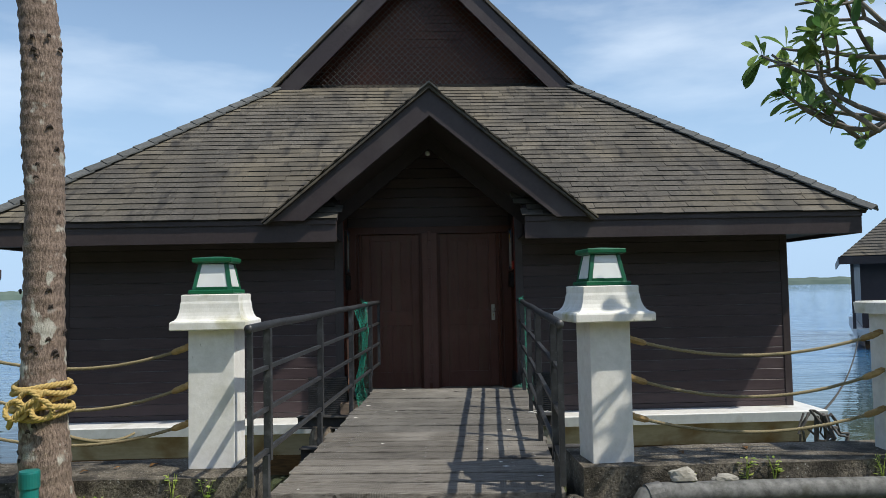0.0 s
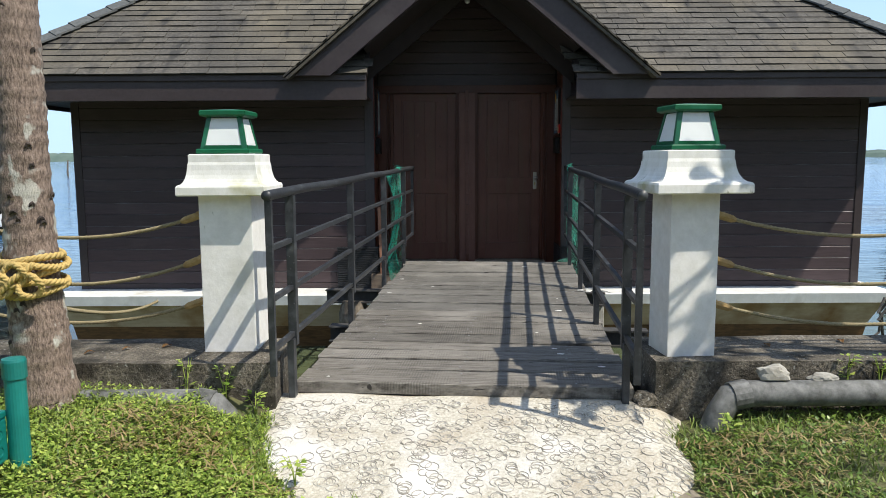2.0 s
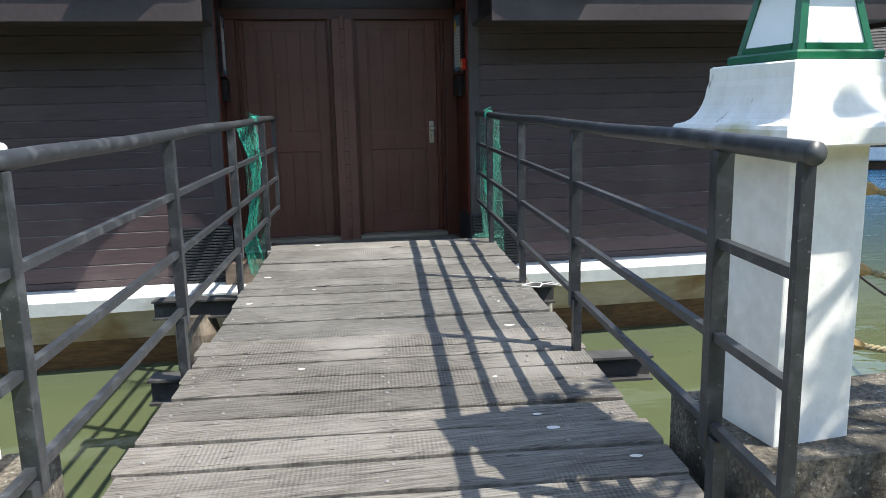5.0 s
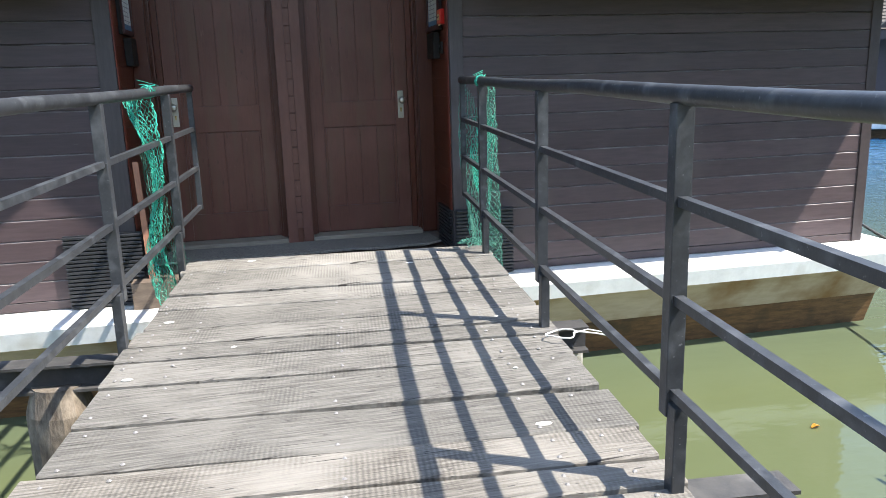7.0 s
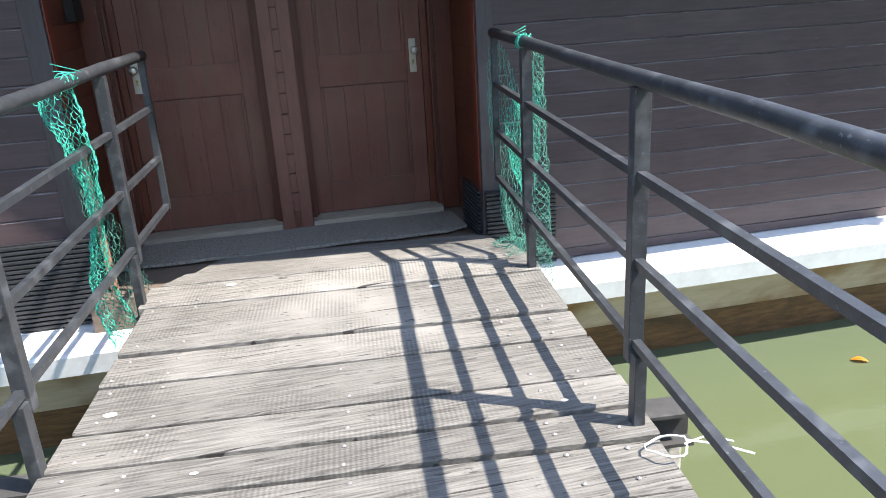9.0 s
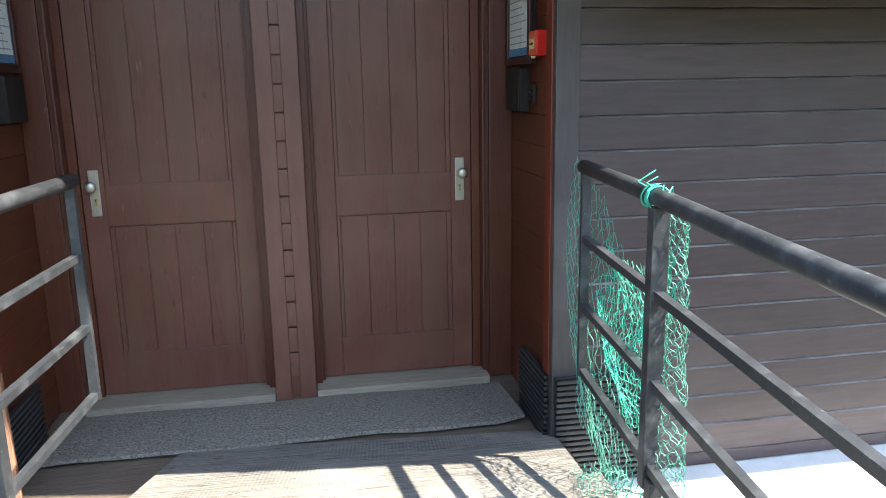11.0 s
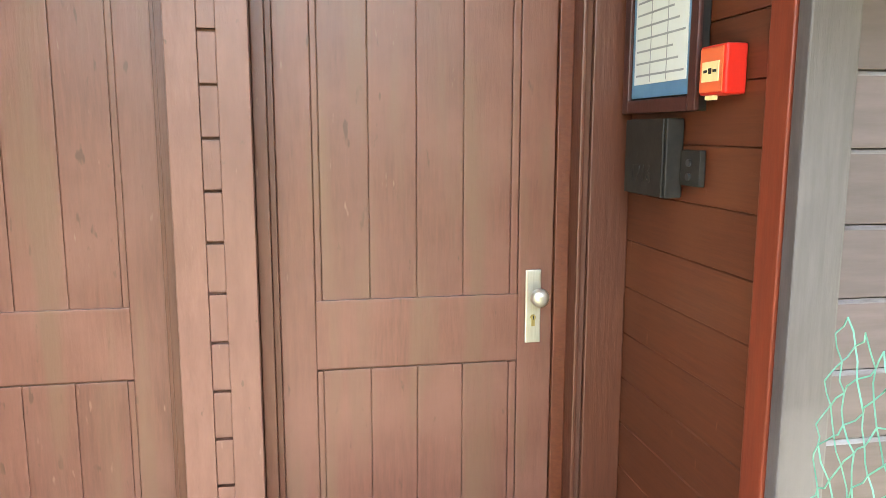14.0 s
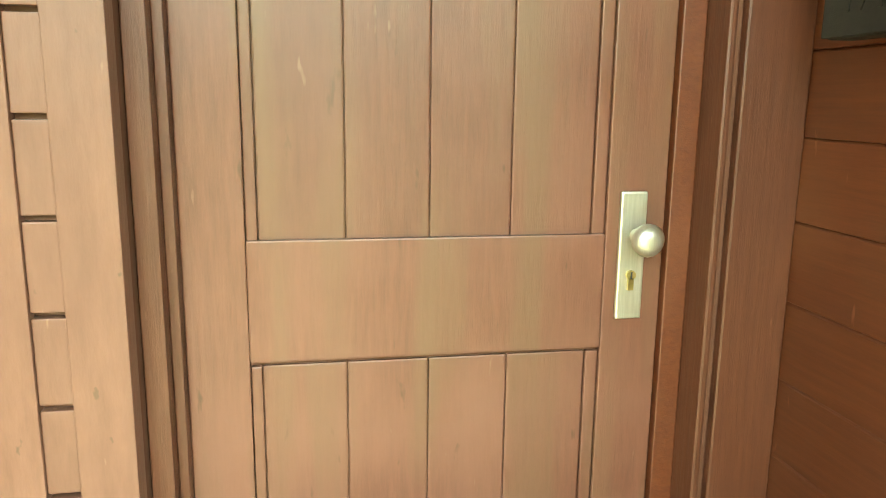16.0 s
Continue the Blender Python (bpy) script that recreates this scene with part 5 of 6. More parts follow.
def drain(name_label, pts, r=0.058):
    t = thing("drain_pipe", name_label, "pipe", pts[0], 0, "grey pipes along the quay")
    o = Vector(pts[0])
    part("pipe", tube(bmesh.new(), [Vector(p) - o for p in pts], r, 16), PIPE, t, "", True)
    for p in (3, 7):
        if p < len(pts) - 1:
            a, b = Vector(pts[p]) - o, Vector(pts[p + 1]) - o
            d = (b - a).normalized()
            part("collar", tube(bmesh.new(), [a, a + d * 0.09], r + 0.006, 16), PIPE, t)
    return t


def bend(x, s, z, y):
    return [(x + s * 0.0, y - 0.03, -0.10), (x, y - 0.03, 0.0), (x + s * 0.03, y - 0.02, 0.065), (x + s * 0.09, y - 0.01, z - 0.012), (x + s * 0.17, y, z), (x + s * 0.6, y, z), (x + s * 1.2, y, z), (x + s * 2.2, y, z - 0.01), (x + s * 6, y, z - 0.02)]


drain("thick grey plastic pipe bending into the ground by the quay", bend(1.055, 1, 0.172, -6.105), 0.066)
drain("grey plastic pipe half hidden by creepers below the quay", bend(-1.36, -1, 0.142, -6.12), 0.068)

jb = thing("junction_post", "teal plastic garden post with a junction box and cables", "electric box", (-2.04, -6.81, -0.02))
part("post", spin(bmesh.new(), [(0.041, -0.1), (0.041, 0.52)], sides=24), TEAL, jb)
part("post_cap", spin(bmesh.new(), [(0.047, 0.50), (0.047, 0.57), (0.044, 0.58), (0.02, 0.584)], sides=24), TEAL, jb)
bx = part("box", boxed(-0.235, -0.035, -0.135, -0.02, 0.16, 0.345, bevel=0.010), TEAL, jb)
part("lid", boxed(-0.245, -0.030, -0.150, -0.015, 0.3455, 0.372, bevel=0.006), TEAL, bx)
bm = bmesh.new()
for z in (0.215, 0.285):
    spin(bm, [(0.026, 0.0), (0.026, 0.004), (0.019, 0.004), (0.019, 0.001)], (0, 0), 16)
    vs = bm.verts[-64:]
    bmesh.ops.transform(bm, matrix=pose(-0.0345, -0.08, z, 0, 90, 0), verts=vs)
part("knockout", bm, TEAL, bx)
for x in (-0.20, -0.11, -0.06):
    part("cable", tube(bmesh.new(), [(x, -0.08, 0.162), (x - 0.01, -0.085, 0.08), (x - 0.03, -0.10, 0.0), (x - 0.07, -0.13, -0.07)], 0.011, 8), PIPE, jb, "", True)


# ---- nets ----
def net(t, pts_of, nu, nv, r, material, label):
    """A knotted diamond net over a surface given by pts_of(f, g)."""
    bm = bmesh.new()
    rng = random.Random(nu * 7 + nv)
    node = {}
    for i in range(nu + 1):
        for j in range(nv + 1):
            node[i, j] = Vector(pts_of((i + 0.5 * (j % 2)) / nu, j / nv)) + Vector([rng.uniform(-1, 1) * 0.006 for _ in range(3)])
    for j in range(nv):
        for i in range(nu + 1):
            nb = (i, j + 1), (i + (1 if j % 2 else -1), j + 1)
            for q in nb:
                if q in node:
                    a, b = node[i, j], node[q]
                    mid = a.lerp(b, 0.5) + Vector((rng.uniform(-1, 1), rng.uniform(-1, 1), rng.uniform(-1.5, 0.5))) * 0.006
                    tube(bm, [a, mid, b], r, 3, False)
    return part("netting", bm, material, t, label)


B = pose(-0.225, -5.94, 0, 0, 0, -5.25)
nl = thing("fishing_net", "green fishing net bunched and tied to the railing, hanging down", "net", B @ Vector((-0.905, 3.70, 0.2)), -5.25, "green nets on the railings")


def bunch(f, g):
    w = 0.032 + 0.075 * max(0, 1 - g / 0.36) + 0.17 * max(0, g - 0.52) + 0.012 * math.sin(g * 21) ** 2
    a = f * 5.0
    return (-0.03 + w * 0.55 * math.cos(a) + 0.05 * math.sin(g * 6), 0.02 + w * math.sin(a) + 0.42 * max(0, g - 0.15) ** 1.2, 1.0 - 1.14 * g)


net(nl, bunch, 13, 60, 0.0016, NETGREEN, "bright green net cord")
net(nl, lambda f, g: (-0.045 + 0.10 * (f - 0.5) * (0.4 + g), 0.10 + 0.40 * g + 0.16 * f * (0.3 + g), 0.74 - 0.92 * g), 9, 36, 0.0013, NETPALE, "faded grey-green net cord")
bm = bmesh.new()
for k in range(4):
    pts = [(0.028 * math.cos(a) + 0.022, -0.03 + 0.024 * k + 0.03 * math.sin(a * 0.7 + k), 1.036 + 0.030 * math.sin(a)) for a in [i * 0.5 for i in range(14)]]
    tube(bm, pts, 0.0026, 5)
    tube(bm, [pts[0], (0.05 + 0.01 * k, -0.06 + 0.03 * k, 1.065), (0.03 - 0.02 * k, -0.09 + 0.05 * k, 1.03 + 0.022 * k)], 0.0018, 4)
part("tie", bm, NETGREEN, nl)

nr = thing("fishing_net", "green fishing net stretched over the railing's end bay", "net", B @ Vector((0.905, 4.12, 0.2)), -5.25, "green nets on the railings")


def drape(f):
    """The height of the net's upper edge from the post (0) to the wall (1)."""
    stops = ((0.0, 1.0), (0.12, 0.80), (0.45, 0.76), (0.68, 0.93), (1.0, 1.05), (1.2, 1.06))
    for (a, p), (b, q) in zip(stops, stops[1:]):
        if f <= b:
            return p + (q - p) * (f - a) / (b - a)
    return 1.06


net(nr, lambda f, g: (0.015 + 0.03 * math.sin(g * 5 + f * 3), 0.02 + 0.95 * f, drape(f) * (1 - g) - 0.06 * g), 20, 28, 0.0017, NETPALE, "pale green stretched net cord")
net(nr, lambda f, g: (0.03 + 0.03 * math.sin(g * 8), 0.05 + 0.55 * f, drape(0.05 + 0.5 * f) - 0.04 - 0.30 * g * (0.4 + math.sin(f * 3.1)) - 0.22 * f * g), 16, 22, 0.0017, NETGREEN, "bright green bunched net cord")
net(nr, lambda f, g: (0.02 + 0.035 * math.cos(f * 6) * (0.5 + g), -0.05 + 0.05 * math.sin(f * 6) - 0.03 * g, 1.02 - 1.10 * g), 7, 56, 0.0013, NETPALE, "faded net cord down the post")
net(nr, lambda f, g: (-0.13 + 0.17 * f + 0.02 * math.sin(g * 9), 0.02 + 0.46 * g, 0.058 - 0.20 * max(0, 0.46 * g - 0.10) + 0.035 * math.sin(f * 3.1) * abs(math.sin(g * 7))), 9, 20, 0.0012, NETPALE, "loose net heaped on the deck")
bm = bmesh.new()
for k in range(5):
    pts = [(-0.033 + 0.031 * math.cos(a), -0.06 + 0.018 * k + 0.02 * math.sin(a * 0.6 + k), 1.037 + 0.032 * math.sin(a)) for a in [i * 0.5 for i in range(14)]]
    tube(bm, pts, 0.0028, 5)
    tube(bm, [pts[0], (-0.02 - 0.012 * k, -0.10 + 0.03 * k, 1.075), (-0.05 + 0.012 * k, -0.13 + 0.05 * k, 1.05 + 0.012 * k)], 0.002, 4)
part("tie", bm, NETGREEN, nr)


# ---- neighbouring floating cottages ----
def neighbour(dx, dy, turn, label):
    t = thing("floating_cottage", label, "cottage", (dx, dy, WATER_Z), turn, "neighbouring floating cottages")
    up = -WATER_Z

    def q(name, bm, material, lab=""):
        bmesh.ops.transform(bm, matrix=Matrix.Translation((0, 0, up)), verts=bm.verts)
        return part(name, bm, material, t, lab)
    q("hull", boxed(-4.86, 4.86, -1.3, 9.0, -0.6, -0.19, bevel=0.05), HULLWHITE, "white hull with a stained side")
    q("hull_foot", boxed(-4.6, 4.6, -1.0, 8.7, -1.1, -0.601), ALGAE)
    for a, b in ((-WALL_X, -PORCH_X), (PORCH_X, WALL_X)):
        w = q("wall", boxed(a, b, FACE_Y, FACE_Y + 0.1, -0.19, 2.25), CLAD)
    for x in (-WALL_X, WALL_X - 0.1):
        q("wall", boxed(x, x + 0.1, FACE_Y + 0.101, 8.5, -0.19, 2.25), CLAD)
    q("wall", boxed(-PORCH_X, PORCH_X, 0.0, 0.1, -0.19, 3.4), DOORWOOD, "brown door wall in the porch")
    for sgn in (-1, 1):
        q("post", boxed(sgn * 4.9 - 0.05, sgn * 4.9 + 0.05, EAVE_Y + 0.3, EAVE_Y + 0.4, -0.19, 2.0), TRIM)
        q("bargeboard", prism(bmesh.new(), [(sgn * 1.975, -1.605, 2.25), (0, -1.605, 3.88), (0, -1.605, 3.51), (sgn * 1.53, -1.605, 2.25)], (0, 1, 0), 0.05), TRIM)
        q("porch_roof", prism(bmesh.new(), [(sgn * 2.06, -1.66, 2.215), (0, -1.66, 3.92), (0, -1.66, 3.87), (sgn * 2.03, -1.66, 2.19)], (0, 1, 0), 2.4), SHINGLE)
        q("upper_roof", prism(bmesh.new(), [(sgn * 2.5, 1.75, 4.72), (sgn * 2.5, 6.0, 4.72), (0, 6.0, 7.25), (0, 1.75, 7.25)], (sgn * 0.7, 0, 0.7), 0.05), SHINGLE)
        a, b = sorted((sgn * 1.11, sgn * 5.3))
        q("fascia", boxed(a, b, EAVE_Y + 0.02, EAVE_Y + 0.06, 1.99, 2.24), TRIM)
        a, b = sorted((sgn * 5.26, sgn * 5.3))
        q("fascia", boxed(a, b, EAVE_Y + 0.061, 9.1, 1.99, 2.24), TRIM)
    bm = bmesh.new()
    n, rings = 24, []
    for k in range(n):
        for f, lift in ((k / n, 0.03), ((k + 1) / n, 0.0)):
            rings.append([bm.verts.new((sx * (EAVE_X + (TOP_X - EAVE_X) * f), e + (w - e) * f, EAVE_Z + (TOP_Z - EAVE_Z) * f + lift))
                          for sx, e, w in ((1, EAVE_Y, TOP_Y), (1, BACK_Y, BACK_TOP_Y), (-1, BACK_Y, BACK_TOP_Y), (-1, EAVE_Y, TOP_Y))])
    for r, g in zip(rings, rings[1:]):
        for k in range(4):
            bm.faces.new((r[k], r[(k + 1) % 4], g[(k + 1) % 4], g[k]))
    q("roof", bm, SHINGLE, "hipped shingle roof in stepped courses")
    q("soffit", boxed(-5.2, 5.2, EAVE_Y + 0.07, 9.0, 2.26, 2.28), SHADOWED)
    q("gablet", prism(bmesh.new(), [(-2.4, 2.0, 4.6), (2.4, 2.0, 4.6), (0, 2.0, 7.2)], (0, 1, 0), 0.05), REDWOOD)


def corner(x, y, sgn, turn):
    """Where a cottage stands whose front eave corner is at x, y."""
    c, s = math.cos(radians(turn)), math.sin(radians(turn))
    lx, ly = sgn * 5.37, -1.5
    return x - (c * lx - s * ly), y - (s * lx + c * ly)


neighbour(*corner(14.1, 14.6, -1, -29), -29, "dark timber floating cottage on a white hull, moored farther off")
neighbour(*corner(-12.6, 12.5, 1, 29), 29, "dark timber floating cottage with a shingle roof on a white hull")

# ---- whitewashed ramp ----
ramp = thing("cement_ramp", "whitewashed rough cement ramp with round can prints", "ramp", (-0.05, -6.4, -0.10), -4)


def ramp_z(u, v):
    """v from the deck (0) to the foot (-1.02)."""
    f = min(1.0, max(0.0, -v / 1.02))
    z = 0.200 - 0.190 * f ** 1.1
    edge = max(0.0, abs(u) - (0.66 if u > 0 else 1.08) - 0.10 * noise.noise(Vector((v * 2.5, u, 3)))) / 0.50
    return z - 0.27 * edge ** 1.7 + 0.010 * noise.noise(Vector((u * 3, v * 3, 5)))


bm = bmesh.new()
grid = []
for j in range(27):
    v = 0.50 - 0.95 * j / 26
    row = []
    for i in range(45):
        w = 1.02 + 0.16 * math.sin(min(1, j / 20) * 2.4) - 0.05 * (j / 26) + 0.05 * noise.noise(Vector((j * 0.4, 2, 0)))
        u = -w - 0.40 + (2 * w + 0.40) * i / 44
        row.append(bm.verts.new((u, v + (0.05 * noise.noise(Vector((u * 2.5, 9, 0))) if j == 26 else 0), ramp_z(u, v - 0.44))))
    grid.append(row)
for r, q in zip(grid, grid[1:]):
    for k in range(44):
        bm.faces.new((r[k], r[k + 1], q[k + 1], q[k]))
bound = [e for e in bm.edges if e.is_boundary]
ext = bmesh.ops.extrude_edge_only(bm, edges=bound)["geom"]
for v in ext:
    if isinstance(v, bmesh.types.BMVert):
        v.co.z = -0.12
part("slab", bm, RAMP, ramp, "", True)
rng = random.Random(17)
verts, faces = [], []
for k in range(640):
    u, v = rng.uniform(-1.32, 1.0), rng.uniform(-0.43, 0.40)
    r = rng.uniform(0.022, 0.034)
    arc0, arc = rng.uniform(0, 6.28), rng.uniform(3.6, 6.28)
    m = 12
    base = len(verts)
    for i in range(m + 1):
        a = arc0 + arc * i / m
        for rr, dz in ((r + 0.0022, 0.0004), (r, 0.0042), (r - 0.0022, 0.0004)):
            x, yv = u + rr * math.cos(a), v + rr * math.sin(a)
            verts.append((x, yv, ramp_z(x, yv - 0.44) + dz))
    for i in range(m):
        for c in (0, 1):
            b = base + 3 * i + c
            faces.append((b, b + 1, b + 4, b + 3))
soup("can_prints", verts, faces, RING, ramp)

# ---- plants on the bank ----


def leaf_field(name, count, area, size, stand, material, label, seed, keep=None, blade=False, lift=0.0, clump=0.0):
    rng = random.Random(seed)
    verts, faces = [], []
    heads = []
    x0, x1, y0, y1 = area
    for _ in range(count):
        if clump and heads and rng.random() < clump:
            hx, hy = heads[rng.randrange(len(heads))]
            x, y = hx + rng.gauss(0, 0.035), hy + rng.gauss(0, 0.035)
        else:
            x, y = rng.uniform(x0, x1), rng.uniform(y0, y1)
            heads.append((x, y))
        if keep and not keep(x, y):
            continue
        z = ground_height(x, y) + lift * rng.random() * (0.6 + 0.8 * noise.noise(Vector((x * 2.2, y * 2.2, 3))))
        a, s = rng.uniform(0, 6.283), size * rng.uniform(0.6, 1.35)
        d = Vector((math.cos(a), math.sin(a), 0))
        o = Vector((-d.y, d.x, 0))
        up = rng.uniform(*stand)
        tip = d * s * math.cos(up) + Vector((0, 0, s * math.sin(up)))
        p = Vector((x, y, z))
        k = len(verts)
        if blade:
            w = 0.0035
            verts += [p - o * w, p + o * w, p + tip * 0.6 + o * w * 0.8, p + tip * 0.6 - o * w * 0.8, p + tip + Vector((d.x, d.y, -0.6)) * s * 0.22]
            faces += [(k, k + 1, k + 2, k + 3), (k + 3, k + 2, k + 4)]
        else:
            w = s * 0.34
            verts += [p, p + tip * 0.45 + o * w, p + tip, p + tip * 0.45 - o * w]
            faces += [(k, k + 1, k + 2), (k, k + 2, k + 3)]
    return soup(name, [tuple(v) for v in verts], faces, material, None, label, "stuff", "plants")


def off_path(x, y):
    if y > -6.03:
        return False
    if y > -6.82 and abs(x + 0.02 + 0.10 * noise.noise(Vector((y * 5, x * 2, 4)))) < (0.84 if x > 0 else 1.10) - 0.5 * max(0, -y - 6.45) * (1 if x < 0 else 0.2) + 0.05 * noise.noise(Vector((y * 6, x, 0))):
        return False
    if -1.75 < x < -1.22 and y > -6.24:
        return noise.noise(Vector((x * 9, y * 9, 2))) > 0.25
    if y > -6.85:
        return True
    return abs(x + 0.1) > 0.62 + 0.12 * noise.noise(Vector((y * 3, 1, 0))) + 0.30 * max(0, min(1, (y + 7.6) / 0.8))


leaf_field("creeper", 78000, (-3.6, -0.6, -8.2, -6.05), 0.021, (0.0, 0.7), CREEPER, "low green creeper leaves covering the bank", 1, off_path, lift=0.085, clump=0.72)
leaf_field("creeper", 26000, (0.7, 4.2, -8.2, -6.05), 0.023, (0.0, 0.8), SHADEDCREEPER, "sparse creeper leaves in the grass, darkened for tree shade", 2, lambda x, y: off_path(x, y) and noise.noise(Vector((x * 1.5, y * 1.5, 8))) > -0.15, lift=0.06, clump=0.7)
leaf_field("grass", 22000, (0.55, 4.2, -8.8, -6.05), 0.055, (0.5, 1.4), GRASSBLADE, "short sunlit lawn grass", 3, off_path, True)
leaf_field("grass", 30000, (-4.2, -0.55, -8.8, -6.05), 0.06, (0.4, 1.4), GRASSBLADE, "grass blades among the creepers", 4, off_path, True, 0.03)
leaf_field("dry_grass", 9000, (-2.0, 2.6, -8.2, -6.3), 0.06, (0.0, 0.7), DRYGRASS, "dry straw between the plants", 6, lambda x, y: off_path(x, y) and noise.noise(Vector((x * 2.1, y * 2.1, 1))) > -0.05, True, 0.10)

leaf_field("dry_grass", 1500, (-2.10, -1.00, -6.98, -6.28), 0.065, (0.0, 0.9), DRYGRASS, "brown nest of dead stems among the creepers", 12,
           lambda x, y: off_path(x, y) and ((x + 1.54) / 0.27) ** 2 + ((y + 6.62) / 0.17) ** 2 < 1 + 0.7 * noise.noise(Vector((x * 7, y * 7, 1))), True, 0.15)


def weed(x, y, z, h, seed, label):
    t = thing("weed", label, "plant", (x, y, z))
    rng = random.Random(seed)
    bm = bmesh.new()
    for k in range(3):
        a = rng.uniform(0, 6.28)
        tube(bm, [(0, 0, -0.01), (0.01 * math.cos(a), 0.01 * math.sin(a), h * 0.5), (0.04 * math.cos(a), 0.04 * math.sin(a), h)], [0.003, 0.0025, 0.001], 5)
    part("stem", bm, CREEPER, t)
    verts, faces = [], []
    for k in range(22):
        a, f = rng.uniform(0, 6.28), rng.uniform(0.35, 1.0)
        p = Vector((0.03 * f * math.cos(a), 0.03 * f * math.sin(a), h * f))
        d = Vector((math.cos(a), math.sin(a), rng.uniform(-0.2, 0.5))).normalized()
        o, s = Vector((-d.y, d.x, 0)), rng.uniform(0.025, 0.05)
        i = len(verts)
        verts += [tuple(p), tuple(p + d * s * 0.5 + o * s * 0.32), tuple(p + d * s), tuple(p + d * s * 0.5 - o * s * 0.32)]
        faces += [(i, i + 1, i + 2), (i, i + 2, i + 3)]
    soup("leaves", verts, faces, CREEPER, t, "", "")


for k, (x, y, z, h) in enumerate(((-1.42, -6.04, 0.10, 0.20), (-1.62, -6.03, 0.12, 0.22), (-1.25, -6.10, 0.05, 0.13), (1.78, -6.02, 0.16, 0.19), (1.95, -6.02, 0.18, 0.17), (2.6, -6.04, 0.15, 0.2),
                                  (-0.93, -6.72, -0.02, 0.12), (1.08, -6.30, 0.0, 0.13), (1.42, -6.06, 0.17, 0.10))):
    weed(x, y, z, h, 40 + k, "small leafy weed by the quay")


# ---- rubble, sticks, leaves ----
def rock(name, label, at, size, material, seed, category="stone"):
    t = thing(name, label, category, at)
    bm = bmesh.new()
    bmesh.ops.create_icosphere(bm, subdivisions=3, radius=1)
    for v in bm.verts:
        f = 1 + 0.35 * noise.noise(v.co * 1.4 + Vector((seed, 0, 0))) + 0.12 * noise.noise(v.co * 4 + Vector((seed, 0, 0)))
        v.co = Vector((v.co.x * size[0] * f, v.co.y * size[1] * f, max(-0.35, v.co.z) * size[2] * f))
    part("lump", bm, material, t)


rock("concrete_rubble", "broken pale concrete lump lying on the pipe", (1.37, -6.085, 0.262), (0.085, 0.045, 0.052), STONE, 3)
rock("concrete_rubble", "flat concrete chip beside the pipe", (1.62, -6.085, 0.246), (0.07, 0.03, 0.026), STONE, 8)
rock("coconut_husk", "pale yellowish husk lying in the grass", (1.93, -6.27, 0.06), (0.065, 0.04, 0.04), LABEL, 5, "husk")
rock("concrete_rubble", "dark concrete lump at the bridge foot", (0.75, -5.99, 0.10), (0.075, 0.05, 0.05), CONCRETE, 6)
st = thing("fallen_branch", "dry fallen branch lying on the grass", "branch", (0.95, -7.36, -0.03))
part("stick", tube(bmesh.new(), [(-0.35, -0.12, 0.01), (0.0, -0.04, 0.025), (0.4, 0.03, 0.03), (0.85, 0.09, 0.03), (1.4, 0.10, 0.03)], [0.008, 0.014, 0.017, 0.016, 0.012], 8), STICK, st)
fl = thing("fallen_flower", "white fallen five-petal flower on the grass", "flower", (1.62, -7.0, 0.02))
bm = bmesh.new()
for k in range(5):
    a = k * 1.2566
    d, o = Vector((math.cos(a), math.sin(a), 0.15)), Vector((-math.sin(a), math.cos(a), 0))
    prism(bm, [Vector((0, 0, 0.01)), d * 0.02 + o * 0.012, d * 0.038, d * 0.02 - o * 0.012], (0, 0, 1), 0.002)
part("petals", bm, WHITISH, fl)
rng = random.Random(31)


def loose_leaf(x, y, z, s, a, material, label, group):
    t = thing("fallen_leaf", label, "leaf", (x, y, z), a, group)
    bm = bmesh.new()
    cols = []
    for i in range(6):
        f = i / 5
        w = s * 0.28 * math.sin(math.pi * (0.08 + 0.84 * f))
        zc = 0.010 * math.sin(f * 3.1) + 0.002
        cols.append([bm.verts.new((s * (f - 0.5), -w, zc + w * 0.25)), bm.verts.new((s * (f - 0.5), 0, zc)), bm.verts.new((s * (f - 0.5), w, zc + w * 0.25))])
    for p, q in zip(cols, cols[1:]):
        bm.faces.new((p[0], p[1], q[1], q[0]))
        bm.faces.new((p[1], p[2], q[2], q[1]))
    bmesh.ops.solidify(bm, geom=bm.faces[:], thickness=0.0015)
    part("blade", bm, material, t)


for x, y in ((-2.05, -5.72), (-1.85, -5.66), (-2.22, -5.80), (1.5, -5.7), (1.95, -5.62)):
    loose_leaf(x, y, QUAY_Z + 0.004, rng.uniform(0.05, 0.09), rng.uniform(0, 360), DRYLEAF, "curled dry brown leaf on the quay", "dry leaves on the quay")
for x, y in ((-1.55, -3.9), (-1.75, -4.6), (1.75, -3.2), (2.9, -2.6), (3.3, -1.55), (-1.5, -3.0)):
    loose_leaf(x, y, WATER_Z + 0.004, rng.uniform(0.06, 0.10), rng.uniform(0, 360), ORANGELEAF, "orange leaf floating on the water", "floating leaves")

# ---- mooring lines ----


def line_thing(name, label, pts, r, material, pitch=0.08):
    t = thing(name, label, "rope", pts[0])
    o = Vector(pts[0])
    for k in range(3):
        part("strand", twisted(bmesh.new(), [Vector(p) - o for p in pts], r, pitch, only=k), material, t, "", True)
    return t


